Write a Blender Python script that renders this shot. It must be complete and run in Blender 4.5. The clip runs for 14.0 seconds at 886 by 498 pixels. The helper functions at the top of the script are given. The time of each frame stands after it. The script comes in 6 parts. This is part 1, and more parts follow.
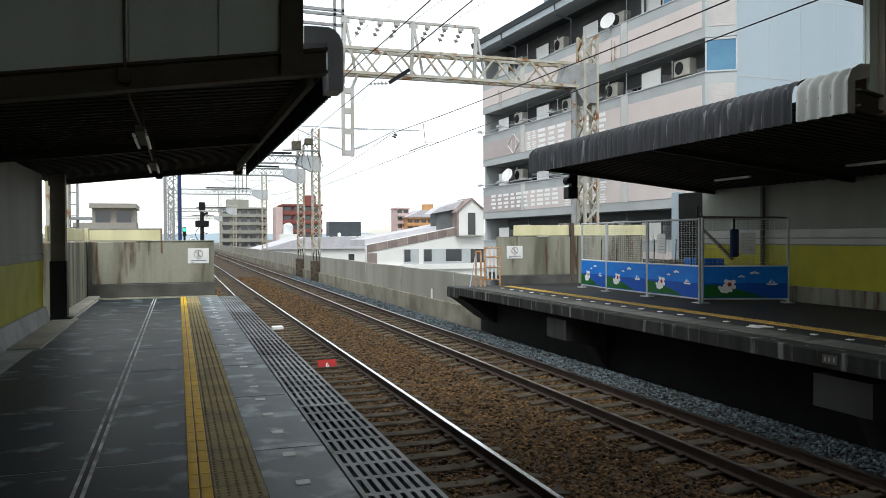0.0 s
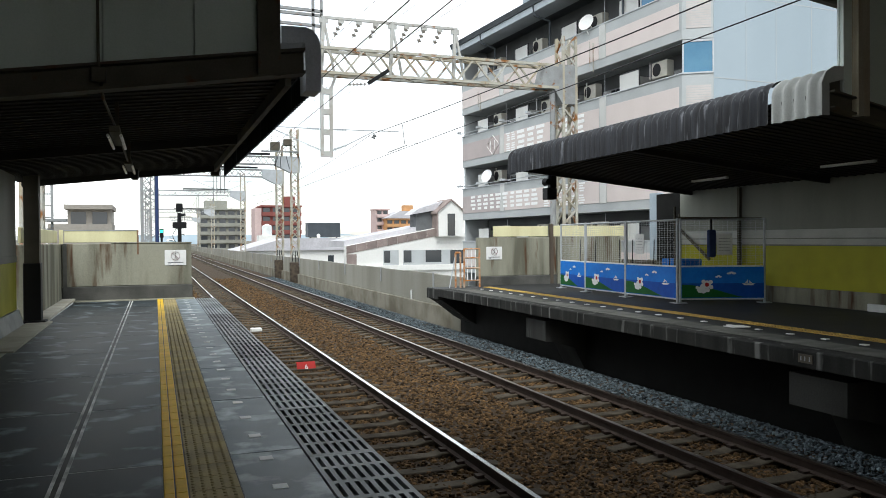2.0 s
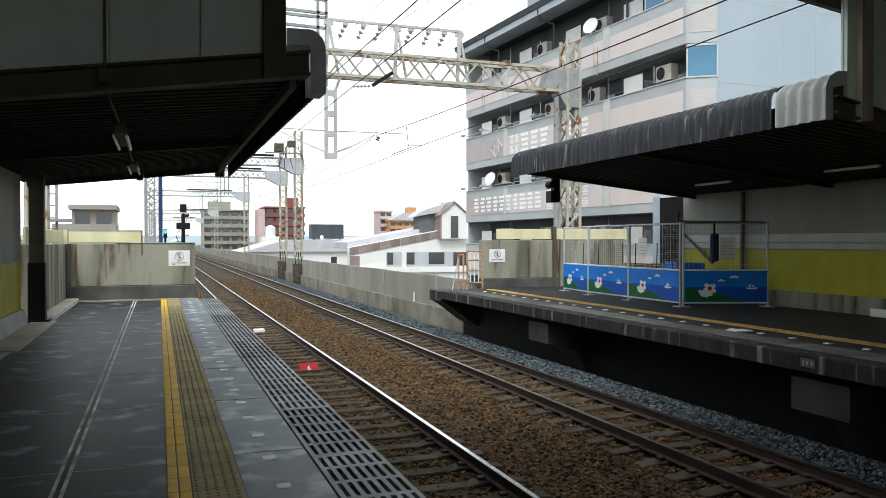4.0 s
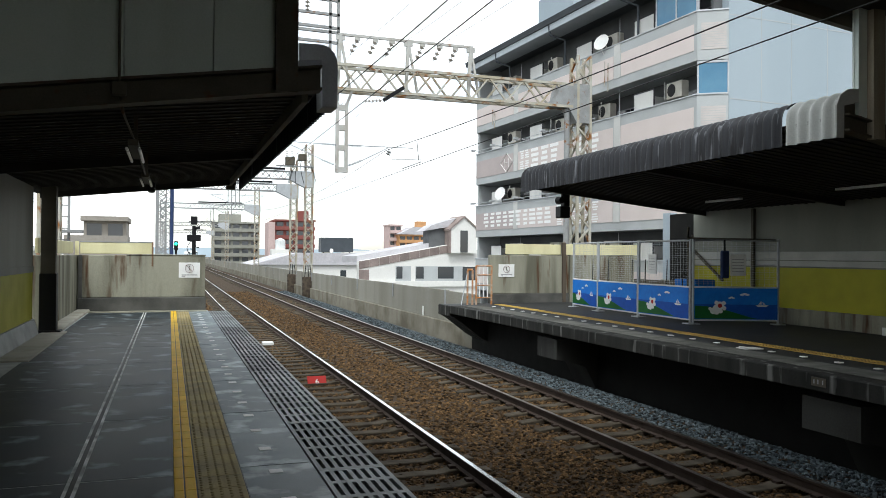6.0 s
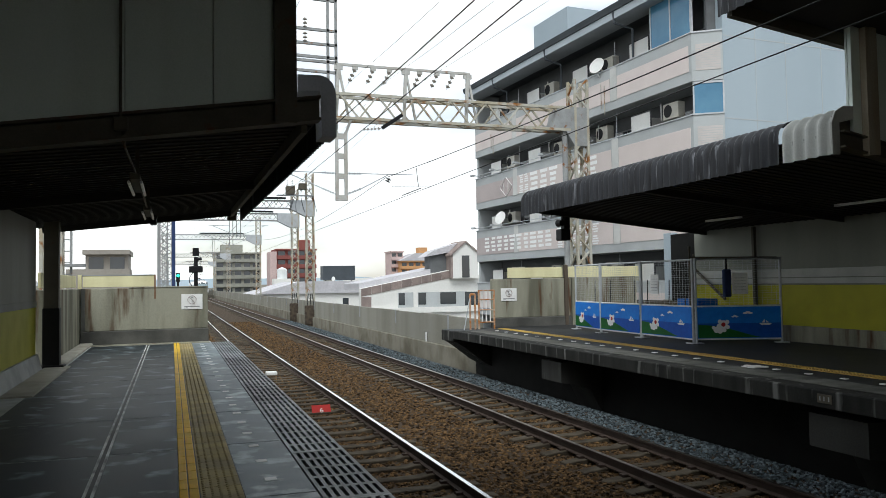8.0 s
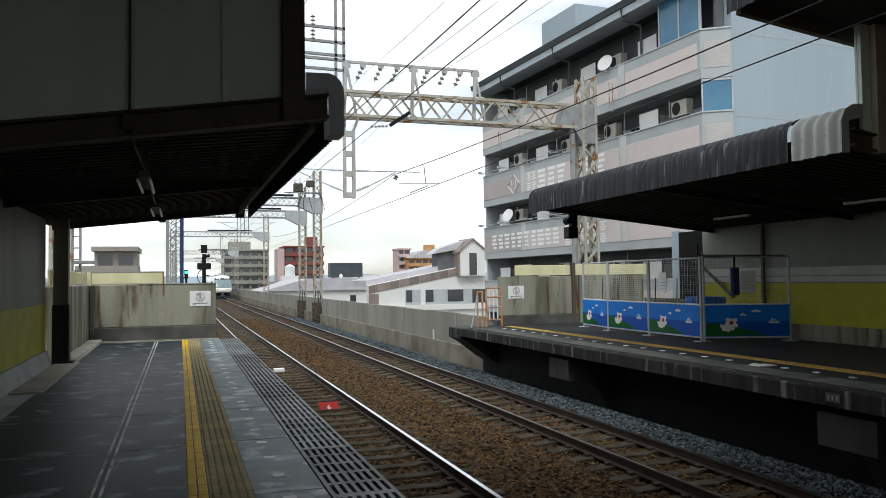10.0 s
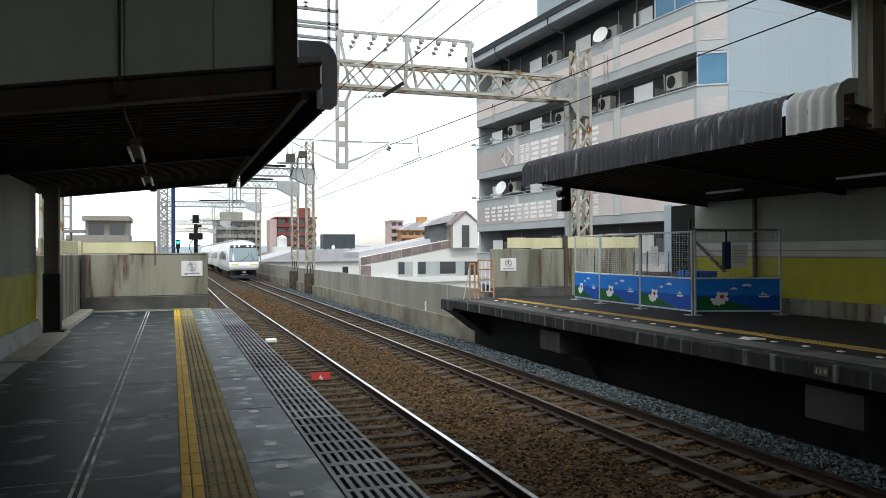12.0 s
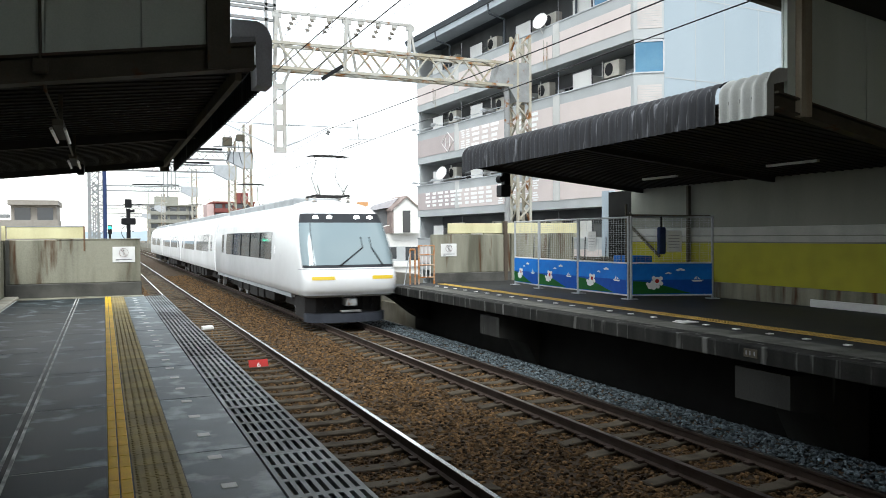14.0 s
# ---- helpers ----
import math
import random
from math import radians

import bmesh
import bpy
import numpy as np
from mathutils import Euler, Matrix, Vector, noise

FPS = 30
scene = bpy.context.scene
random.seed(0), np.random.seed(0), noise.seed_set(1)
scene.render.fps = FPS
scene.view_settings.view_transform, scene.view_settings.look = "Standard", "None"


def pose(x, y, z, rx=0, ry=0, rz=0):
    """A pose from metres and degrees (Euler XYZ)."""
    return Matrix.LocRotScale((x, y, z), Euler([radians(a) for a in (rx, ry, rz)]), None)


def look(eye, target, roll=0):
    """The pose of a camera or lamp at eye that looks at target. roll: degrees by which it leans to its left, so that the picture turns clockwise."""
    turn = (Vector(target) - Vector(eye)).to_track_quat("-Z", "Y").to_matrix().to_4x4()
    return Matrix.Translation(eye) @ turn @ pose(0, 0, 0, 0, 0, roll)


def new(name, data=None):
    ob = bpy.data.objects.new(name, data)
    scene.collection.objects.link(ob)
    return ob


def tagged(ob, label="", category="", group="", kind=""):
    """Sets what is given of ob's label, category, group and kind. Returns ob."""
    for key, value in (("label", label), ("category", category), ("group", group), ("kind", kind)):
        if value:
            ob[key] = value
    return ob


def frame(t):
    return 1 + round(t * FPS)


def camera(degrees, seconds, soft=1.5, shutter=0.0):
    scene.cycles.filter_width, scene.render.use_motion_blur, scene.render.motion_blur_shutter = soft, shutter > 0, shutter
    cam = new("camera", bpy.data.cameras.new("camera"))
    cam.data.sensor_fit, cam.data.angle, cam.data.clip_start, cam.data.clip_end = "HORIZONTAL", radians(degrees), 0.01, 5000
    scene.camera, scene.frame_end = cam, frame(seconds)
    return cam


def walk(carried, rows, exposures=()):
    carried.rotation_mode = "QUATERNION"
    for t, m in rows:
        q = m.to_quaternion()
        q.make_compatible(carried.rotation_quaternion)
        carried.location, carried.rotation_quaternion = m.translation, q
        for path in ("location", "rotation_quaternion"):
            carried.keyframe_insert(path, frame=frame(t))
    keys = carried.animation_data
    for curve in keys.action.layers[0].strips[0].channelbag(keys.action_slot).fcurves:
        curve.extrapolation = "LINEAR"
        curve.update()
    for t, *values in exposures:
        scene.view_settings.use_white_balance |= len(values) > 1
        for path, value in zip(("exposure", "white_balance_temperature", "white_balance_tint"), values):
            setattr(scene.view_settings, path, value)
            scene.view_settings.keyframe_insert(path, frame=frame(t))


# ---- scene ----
rows = [
    (0, -18.58, -0.74, 0.29, 0.002, 0.017, -0.002),
    (0.5, -18.17, -1.40, 0.04, 0.002, 0.019, -0.001),
    (1, -18.55, -1.64, -0.17, 0.006, 0.033, -0.005),
    (1.5, -19.23, -1.65, 0.31, 0.013, 0.038, -0.003),
    (2, -20.05, -0.68, 0.41, 0.018, 0.034, 0.001),
    (2.5, -19.90, -1.17, 0.81, 0.003, 0.011, -0.006),
    (3, -19.91, -0.80, 0.40, 0.000, 0.000, 0.000),
    (5.5, -19.60, -0.24, -0.21, 0.018, 0.022, -0.003),
    (6, -19.14, 0.53, -0.48, 0.006, -0.003, 0.002),
    (6.5, -18.79, 0.47, -0.27, -0.003, -0.007, 0.001),
    (7, -18.83, 1.26, 0.20, -0.016, -0.048, 0.006),
    (7.5, -18.94, 1.58, 0.66, -0.001, -0.035, 0.007),
    (8, -18.99, 2.38, 0.89, -0.002, -0.037, 0.001),
    (10.5, -18.39, 2.00, 0.72, -0.006, -0.049, 0.006),
    (11, -18.61, 1.49, 0.57, -0.005, -0.052, 0.005),
    (11.5, -18.81, 0.80, 0.33, -0.011, -0.050, 0.003),
    (12, -19.01, 0.17, 0.31, -0.003, -0.028, -0.003),
    (12.5, -19.60, 0.06, 0.47, 0.007, -0.026, -0.004),
    (13, -20.73, 0.07, 0.46, 0.033, 0.045, 0.004),
    (13.5, -21.99, -0.35, 0.34, 0.041, 0.019, -0.002),
    (14, -23.29, -0.92, 0.33, 0.042, 0.021, -0.002),
]
cam = camera(58.7, 14.0, soft=0.5, shutter=0.25)
tones = [(0.0, -0.22), (1.5, -0.12), (3.0, -0.05), (5.5, -0.12), (6.5, -0.2), (8.0, -0.44), (10.5, -0.57), (11.0, -0.56), (11.5, -0.48), (12.5, -0.22), (13.2, -0.03), (14.0, 0.18)]
walk(cam, [(t, pose(dx, dy, 1.54 + dz, 90 + p, r, y)) for t, y, p, r, dx, dy, dz in rows], [(t, s, 6220, 5) for t, s in tones])

# ---- world and light ----
def make_world():
    w = bpy.data.worlds.new("overcast_sky")
    scene.world = w
    w.use_nodes = True
    n, l = w.node_tree.nodes, w.node_tree.links
    bg = n["Background"]
    sky = n.new("ShaderNodeTexSky")
    sky.sky_type, sky.sun_disc = "NISHITA", False
    sky.sun_elevation, sky.sun_rotation = radians(52), radians(200)
    gain = n.new("ShaderNodeMixRGB")
    gain.blend_type = "MULTIPLY"
    gain.inputs[0].default_value = 1
    gain.inputs[2].default_value = (1.3, 1.15, 1.1, 1)
    co = n.new("ShaderNodeTexCoord")
    mp = n.new("ShaderNodeMapping")
    mp.inputs["Scale"].default_value = (1.2, 1.2, 4.5)
    tex = n.new("ShaderNodeTexNoise")
    tex.inputs["Scale"].default_value, tex.inputs["Detail"].default_value = 1.6, 6
    ramp = n.new("ShaderNodeValToRGB")
    ramp.color_ramp.elements[0].position, ramp.color_ramp.elements[1].position = 0.38, 0.54
    ramp.color_ramp.elements[0].color = (0.3, 0.3, 0.3, 1)
    mix = n.new("ShaderNodeMixRGB")
    mix.inputs[2].default_value = (12.5, 12.5, 12.6, 1)
    l.new(co.outputs["Generated"], mp.inputs[0])
    l.new(mp.outputs[0], tex.inputs[0])
    l.new(tex.outputs[0], ramp.inputs[0])
    l.new(ramp.outputs[0], mix.inputs[0])
    l.new(sky.outputs[0], gain.inputs[1])
    l.new(gain.outputs[0], mix.inputs[1])
    l.new(mix.outputs[0], bg.inputs[0])
    bg.inputs[1].default_value = 0.15
    sun = new("sun", bpy.data.lights.new("sun", "SUN"))
    sun.data.energy, sun.data.angle, sun.data.color = 2.5, radians(25), (1.0, 0.98, 0.95)
    sun.matrix_world = look((0, 0, 0), (0.25, 0.55, -0.8))


make_world()

# ---- materials ----
MATS = {}


def mat(name, col, rough=0.6, metal=0.0, dark=None, scale=3.0, amount=0.5, grain=60.0, bump=0.1, rust=None, rust_at=0.62, streak=False, vary=0.0, island=False, spec=None):
    """A painted, cast or worn surface: base colour, a second tone in blotches, fine grain, optional rust or dirt."""
    if name in MATS:
        return MATS[name]
    m = bpy.data.materials.new(name)
    m.use_nodes = True
    n, l = m.node_tree.nodes, m.node_tree.links
    b = n["Principled BSDF"]
    b.inputs["Roughness"].default_value, b.inputs["Metallic"].default_value = rough, metal
    b.inputs["Specular IOR Level"].default_value = spec if spec is not None else (0.5 if rough < 0.45 else 0.15)
    co = n.new("ShaderNodeTexCoord")
    src = co.outputs["Object"]
    if vary and not island:
        own = n.new("ShaderNodeObjectInfo")
        far = n.new("ShaderNodeVectorMath")
        far.operation = "MULTIPLY_ADD"
        far.inputs[1].default_value = (37.0, 91.0, 0.0)
        l.new(own.outputs["Random"], far.inputs[0])
        l.new(src, far.inputs[2])
        src = far.outputs[0]
    if streak:
        mp = n.new("ShaderNodeMapping")
        mp.inputs["Scale"].default_value = (1, 1, 0.12)
        l.new(src, mp.inputs[0])
        big_src = mp.outputs[0]
    else:
        big_src = src
    dark = dark or tuple(c * 0.6 for c in col)
    big = n.new("ShaderNodeTexNoise")
    big.inputs["Scale"].default_value, big.inputs["Detail"].default_value = scale, 5
    l.new(big_src, big.inputs[0])
    r1 = n.new("ShaderNodeValToRGB")
    r1.color_ramp.elements[0].position, r1.color_ramp.elements[1].position = 0.38, 0.66
    l.new(big.outputs[0], r1.inputs[0])
    m1 = n.new("ShaderNodeMixRGB")
    m1.inputs[1].default_value, m1.inputs[2].default_value = (*col, 1), (*dark, 1)
    k = n.new("ShaderNodeMath")
    k.operation = "MULTIPLY"
    k.inputs[1].default_value = amount
    l.new(r1.outputs[0], k.inputs[0])
    l.new(k.outputs[0], m1.inputs[0])
    fine = n.new("ShaderNodeTexNoise")
    fine.inputs["Scale"].default_value, fine.inputs["Detail"].default_value = grain, 3
    l.new(src, fine.inputs[0])
    m2 = n.new("ShaderNodeMixRGB")
    m2.blend_type = "OVERLAY"
    m2.inputs[0].default_value = 0.22
    l.new(m1.outputs[0], m2.inputs[1])
    l.new(fine.outputs[0], m2.inputs[2])
    out = m2.outputs[0]
    if rust:
        rn = n.new("ShaderNodeTexNoise")
        rn.inputs["Scale"].default_value, rn.inputs["Detail"].default_value = scale * 1.7, 8
        l.new(big_src, rn.inputs[0])
        rr = n.new("ShaderNodeValToRGB")
        rr.color_ramp.elements[0].position, rr.color_ramp.elements[1].position = rust_at - 0.05, rust_at + 0.06
        l.new(rn.outputs[0], rr.inputs[0])
        m3 = n.new("ShaderNodeMixRGB")
        m3.inputs[2].default_value = (*rust, 1)
        l.new(rr.outputs[0], m3.inputs[0])
        l.new(out, m3.inputs[1])
        out = m3.outputs[0]
    if vary:
        if island:
            oi = n.new("ShaderNodeNewGeometry").outputs["Random Per Island"]
        else:
            oi = n.new("ShaderNodeObjectInfo").outputs["Random"]
        mr = n.new("ShaderNodeMapRange")
        mr.inputs[3].default_value, mr.inputs[4].default_value = 1 - vary, 1 + vary
        l.new(oi, mr.inputs[0])
        hs = n.new("ShaderNodeHueSaturation")
        l.new(mr.outputs[0], hs.inputs["Value"])
        l.new(out, hs.inputs["Color"])
        out = hs.outputs[0]
    l.new(out, b.inputs["Base Color"])
    rm = n.new("ShaderNodeMapRange")
    rm.inputs[3].default_value, rm.inputs[4].default_value = max(0.03, rough - 0.12), min(1, rough + 0.12)
    l.new(big.outputs[0], rm.inputs[0])
    l.new(rm.outputs[0], b.inputs["Roughness"])
    if bump:
        bp = n.new("ShaderNodeBump")
        bp.inputs["Strength"].default_value, bp.inputs["Distance"].default_value = bump, 0.01
        l.new(fine.outputs[0], bp.inputs["Height"])
        l.new(bp.outputs[0], b.inputs["Normal"])
    MATS[name] = m
    return m


def glow(name, col, power):
    m = bpy.data.materials.new(name)
    m.use_nodes = True
    b = m.node_tree.nodes["Principled BSDF"]
    b.inputs["Base Color"].default_value = (*col, 1)
    b.inputs["Emission Color"].default_value = (*col, 1)
    b.inputs["Emission Strength"].default_value = power
    return m


def glass(name, col, rough=0.05, alpha=1.0):
    m = bpy.data.materials.new(name)
    m.use_nodes = True
    b = m.node_tree.nodes["Principled BSDF"]
    b.inputs["Base Color"].default_value = (*col, 1)
    b.inputs["Roughness"].default_value = rough
    b.inputs["Specular IOR Level"].default_value = 0.8
    b.inputs["Alpha"].default_value = alpha
    return m


CONCRETE = mat("weathered concrete", (0.3, 0.293, 0.23), 0.85, dark=(0.1, 0.096, 0.07), scale=2.2, amount=0.85, grain=35, bump=0.35, rust=(0.09, 0.05, 0.028), rust_at=0.63, streak=True)
CONCRETE_LOW = mat("dark grey concrete", (0.11, 0.108, 0.098), 0.85, dark=(0.05, 0.05, 0.046), scale=1.5, amount=0.8, grain=45, bump=0.3)
PARAPET = mat("parapet concrete", (0.27, 0.262, 0.225), 0.88, dark=(0.19, 0.18, 0.145), scale=0.7, amount=0.7, grain=30, bump=0.2, vary=0.08, streak=True)
ASPHALT = mat("worn platform asphalt", (0.015, 0.021, 0.026), 0.45, dark=(0.038, 0.05, 0.058), scale=1.5, amount=0.9, grain=140, bump=0.12, rust=(0.2, 0.24, 0.262), rust_at=0.61, spec=0.1, vary=0.15)
PAVING = mat("grey paving", (0.085, 0.107, 0.118), 0.48, dark=(0.18, 0.215, 0.23), scale=1.6, amount=0.9, grain=120, bump=0.1, vary=0.2, rust=(0.42, 0.47, 0.49), rust_at=0.58, spec=0.18)
YELLOW = mat("yellow paint", (0.8, 0.5, 0.03), 0.6, dark=(0.62, 0.38, 0.04), scale=4, amount=0.8, grain=50, bump=0.1, vary=0.1)
TACTILE = mat("worn tactile tile", (0.38, 0.30, 0.13), 0.7, dark=(0.24, 0.205, 0.12), scale=2.5, amount=0.9, grain=60, bump=0.1, vary=0.12)
WHITE = mat("white paint", (0.8, 0.8, 0.78), 0.5, scale=3, amount=0.25, grain=40, bump=0.05)
CREAM = mat("cream panel", (0.72, 0.68, 0.42), 0.6, dark=(0.5, 0.45, 0.25), scale=2, amount=0.5, bump=0.05, streak=True)
STEEL = mat("grey painted steel", (0.30, 0.31, 0.31), 0.55, dark=(0.2, 0.2, 0.2), scale=3, amount=0.6, rust=(0.22, 0.1, 0.04), rust_at=0.66, bump=0.1)
RUSTY = mat("rust stained lattice steel", (0.44, 0.435, 0.39), 0.65, dark=(0.33, 0.27, 0.16), scale=1.4, amount=0.7, rust=(0.25, 0.11, 0.035), rust_at=0.6, bump=0.15)
GALV = mat("galvanised steel", (0.5, 0.52, 0.54), 0.45, 0.3, scale=5, amount=0.3, bump=0.05)
DARKSTEEL = mat("dark brown steel", (0.1, 0.09, 0.068), 0.6, scale=3, amount=0.5, rust=(0.1, 0.05, 0.025), rust_at=0.66, bump=0.1)
ROOFUNDER = mat("dark corrugated roofing", (0.045, 0.042, 0.038), 0.7, scale=1.2, amount=0.5, bump=0.1)
FASCIA = mat("sooty corrugated fascia", (0.042, 0.044, 0.05), 0.5, dark=(0.018, 0.017, 0.017), scale=7.0, amount=0.9, streak=True, bump=0.1, rust=(0.17, 0.175, 0.19), rust_at=0.66)
FASCIA_NEW = mat("pale grey fascia sheet", (0.55, 0.56, 0.53), 0.5, dark=(0.35, 0.35, 0.32), scale=2, amount=0.6, streak=True, bump=0.05)
FASCIA_MID = mat("mid grey fascia sheet", (0.5, 0.51, 0.55), 0.5, scale=2, amount=0.4, bump=0.05)
PANEL = mat("pale wall sheet", (0.72, 0.79, 0.73), 0.45, dark=(0.58, 0.64, 0.57), scale=1.5, amount=0.6, streak=True, bump=0.04)
OLIVE = mat("yellow green wall paint", (0.42, 0.40, 0.03), 0.55, dark=(0.3, 0.28, 0.03), scale=2, amount=0.5, bump=0.05)
WALLGREY = mat("grey wall board", (0.25, 0.255, 0.215), 0.6, dark=(0.18, 0.185, 0.155), scale=1.2, amount=0.6, streak=True, bump=0.05)
BLACK = mat("black enamel", (0.012, 0.012, 0.013), 0.5, scale=6, amount=0.3, bump=0.05)
RAIL = mat("polished rail head", (0.75, 0.77, 0.8), 0.2, 1.0, scale=5, amount=0.15, bump=0.02)
RAILSIDE = mat("rusty rail web", (0.055, 0.038, 0.03), 0.75, scale=6, amount=0.5, bump=0.2)
SLEEPER = mat("dusty sleeper concrete", (0.088, 0.073, 0.053), 0.9, dark=(0.042, 0.033, 0.023), scale=4, amount=0.9, grain=60, bump=0.3, vary=0.2)
BALLAST = mat("brown ballast bed", (0.058, 0.041, 0.025), 0.95, dark=(0.05, 0.032, 0.02), scale=18, amount=0.9, grain=70, bump=1.0)
STONE_B = mat("rust brown ballast stone", (0.12, 0.072, 0.032), 0.9, dark=(0.053, 0.032, 0.016), scale=9, amount=0.7, bump=0.2, vary=0.85, island=True)
STONE_G = mat("blue grey ballast stone", (0.092, 0.112, 0.122), 0.8, dark=(0.04, 0.05, 0.057), scale=9, amount=0.7, bump=0.2, vary=0.8, island=True)
PINKTILE = mat("pale pink facade tile", (0.66, 0.585, 0.56), 0.6, dark=(0.6, 0.53, 0.505), scale=1.2, amount=0.5, bump=0.03)
FACADE = mat("grey facade render", (0.45, 0.47, 0.475), 0.75, dark=(0.37, 0.385, 0.39), scale=0.8, amount=0.6, bump=0.05)
# facade tone darkened to carry the shade inside balconies and porch
FACADE_SHADE = mat("shade-toned recess wall", (0.14, 0.145, 0.15), 0.8, scale=1, amount=0.5, bump=0.05)
SIDEWALL = mat("pale blue grey gable render", (0.37, 0.43, 0.475), 0.7, dark=(0.32, 0.38, 0.425), scale=0.35, amount=0.6, bump=0.03, streak=True)
SIGNPANEL = mat("grey pink sign panel", (0.47, 0.41, 0.40), 0.6, dark=(0.42, 0.365, 0.355), scale=1.2, amount=0.5, bump=0.03)
EDGEC = mat("dark stained edge concrete", (0.03, 0.03, 0.027), 0.85, dark=(0.015, 0.015, 0.014), scale=3.0, amount=0.9, grain=40, bump=0.3, streak=True, rust=(0.16, 0.16, 0.15), rust_at=0.63)
DULLRAIL = mat("dull rail head", (0.42, 0.39, 0.37), 0.32, 1.0, scale=5, amount=0.4, bump=0.02)
ROOFMETAL = mat("dark slate roof sheet", (0.07, 0.08, 0.09), 0.5, scale=1, amount=0.4, bump=0.05)
WINDOWG = glass("dark window glass", (0.03, 0.036, 0.042), 0.08)
BODYW = mat("train white enamel", (0.82, 0.83, 0.83), 0.22, scale=0.4, amount=0.06, grain=4, bump=0.0)
GROUND = mat("far ground", (0.12, 0.12, 0.11), 0.95, dark=(0.07, 0.08, 0.06), scale=0.02, amount=0.9, grain=0.5, bump=0.0)

# ---- mesh helpers ----
def put(bm, x0, x1, y0, y1, z0, z1, bevel=0.0):
    r = bmesh.ops.create_cube(bm, size=1)
    vs = r["verts"]
    bmesh.ops.scale(bm, vec=(abs(x1 - x0), abs(y1 - y0), abs(z1 - z0)), verts=vs)
    bmesh.ops.translate(bm, vec=((x0 + x1) / 2, (y0 + y1) / 2, (z0 + z1) / 2), verts=vs)
    if bevel:
        es = list({e for v in vs for e in v.link_edges})
        bmesh.ops.bevel(bm, geom=es, offset=bevel, segments=1, affect="EDGES", profile=0.5)
    return bm


def box(x0, x1, y0, y1, z0, z1, bevel=0.0):
    return put(bmesh.new(), x0, x1, y0, y1, z0, z1, bevel)


def bar(bm, a, b, w, d=None, round_=0):
    """A bar of section w x d from a to b; round_ sides make a tube."""
    a, b = Vector(a), Vector(b)
    v = b - a
    d = d or w
    if round_:
        r = bmesh.ops.create_cone(bm, cap_ends=True, segments=round_, radius1=w / 2, radius2=w / 2, depth=v.length)
    else:
        r = bmesh.ops.create_cube(bm, size=1)
        bmesh.ops.scale(bm, vec=(w, d, v.length), verts=r["verts"])
    m = Matrix.Translation((a + b) / 2) @ v.to_track_quat("Z", "Y").to_matrix().to_4x4()
    bmesh.ops.transform(bm, matrix=m, verts=r["verts"])
    return bm


def prism(bm, pts, axis, a, b):
    """A plane outline pushed along an axis from a to b. pts are given in the two other axes, in order."""
    def at(p, s):
        return {"x": (s, p[0], p[1]), "y": (p[0], s, p[1]), "z": (p[0], p[1], s)}[axis]
    lo = [bm.verts.new(at(p, a)) for p in pts]
    hi = [bm.verts.new(at(p, b)) for p in pts]
    k = len(pts)
    fs = [bm.faces.new(lo), bm.faces.new(hi)]
    for i in range(k):
        fs.append(bm.faces.new((lo[i], lo[(i + 1) % k], hi[(i + 1) % k], hi[i])))
    bmesh.ops.recalc_face_normals(bm, faces=fs)
    return bm


def part(name, bm, material, parent=None, label="", smooth=False):
    me = bpy.data.meshes.new(name)
    bm.to_mesh(me)
    bm.free()
    me.materials.append(material)
    if smooth:
        for p in me.polygons:
            p.use_smooth = True
    ob = new(name, me)
    if parent:
        ob.parent = parent
    if label:
        ob["label"] = label
    return ob


def share(name, me, parent, x=0, y=0, z=0, rz=0):
    ob = new(name, me)
    ob.parent = parent
    ob.matrix_basis = pose(x, y, z, 0, 0, rz)
    return ob


def thing(name, label, category, group="", kind="", at=(0, 0, 0)):
    ob = new(name)
    ob.location = at
    ob.empty_display_size = 0.2
    return tagged(ob, label, category, group, kind)

# ---- ground, viaduct and tracks ----
RAILZ = -1.08
TRACKS = (3.07, 6.68)


def setting(name, bm, material, label, category):
    return tagged(part(name, bm, material), label, category, kind="structure")


setting("ground", box(-2500, 2500, -200, 3000, -8.2, -8.0), GROUND, "hazy ground of the town below the viaduct", "ground")
setting("viaduct_deck", box(-4, 10.2, -70, 420, -2.3, -1.62), CONCRETE_LOW, "concrete deck that carries both railway tracks", "viaduct")


def ballast_bed():
    bm = bmesh.new()
    prof = [(1.2, -1.62), (1.2, -1.33), (1.9, -1.30), (4.3, -1.30), (4.88, -1.34), (5.5, -1.30), (7.9, -1.30), (8.6, -1.30), (9.1, -1.45), (9.3, -1.6), (9.3, -1.62)]
    prism(bm, prof, "y", -60, 400)
    setting("ballast_bed", bm, BALLAST, "rust-brown stone ballast between and under the tracks", "ballast")


ballast_bed()


def rail_mesh():
    bm = bmesh.new()
    web = [(-0.06, -0.15), (0.06, -0.15), (0.06, -0.135), (0.012, -0.12), (0.012, -0.04), (0.032, -0.03), (0.032, -0.006), (-0.032, -0.006), (-0.032, -0.03), (-0.012, -0.04), (-0.012, -0.12), (-0.06, -0.135)]
    prism(bm, web, "y", -60, 400)
    return bm


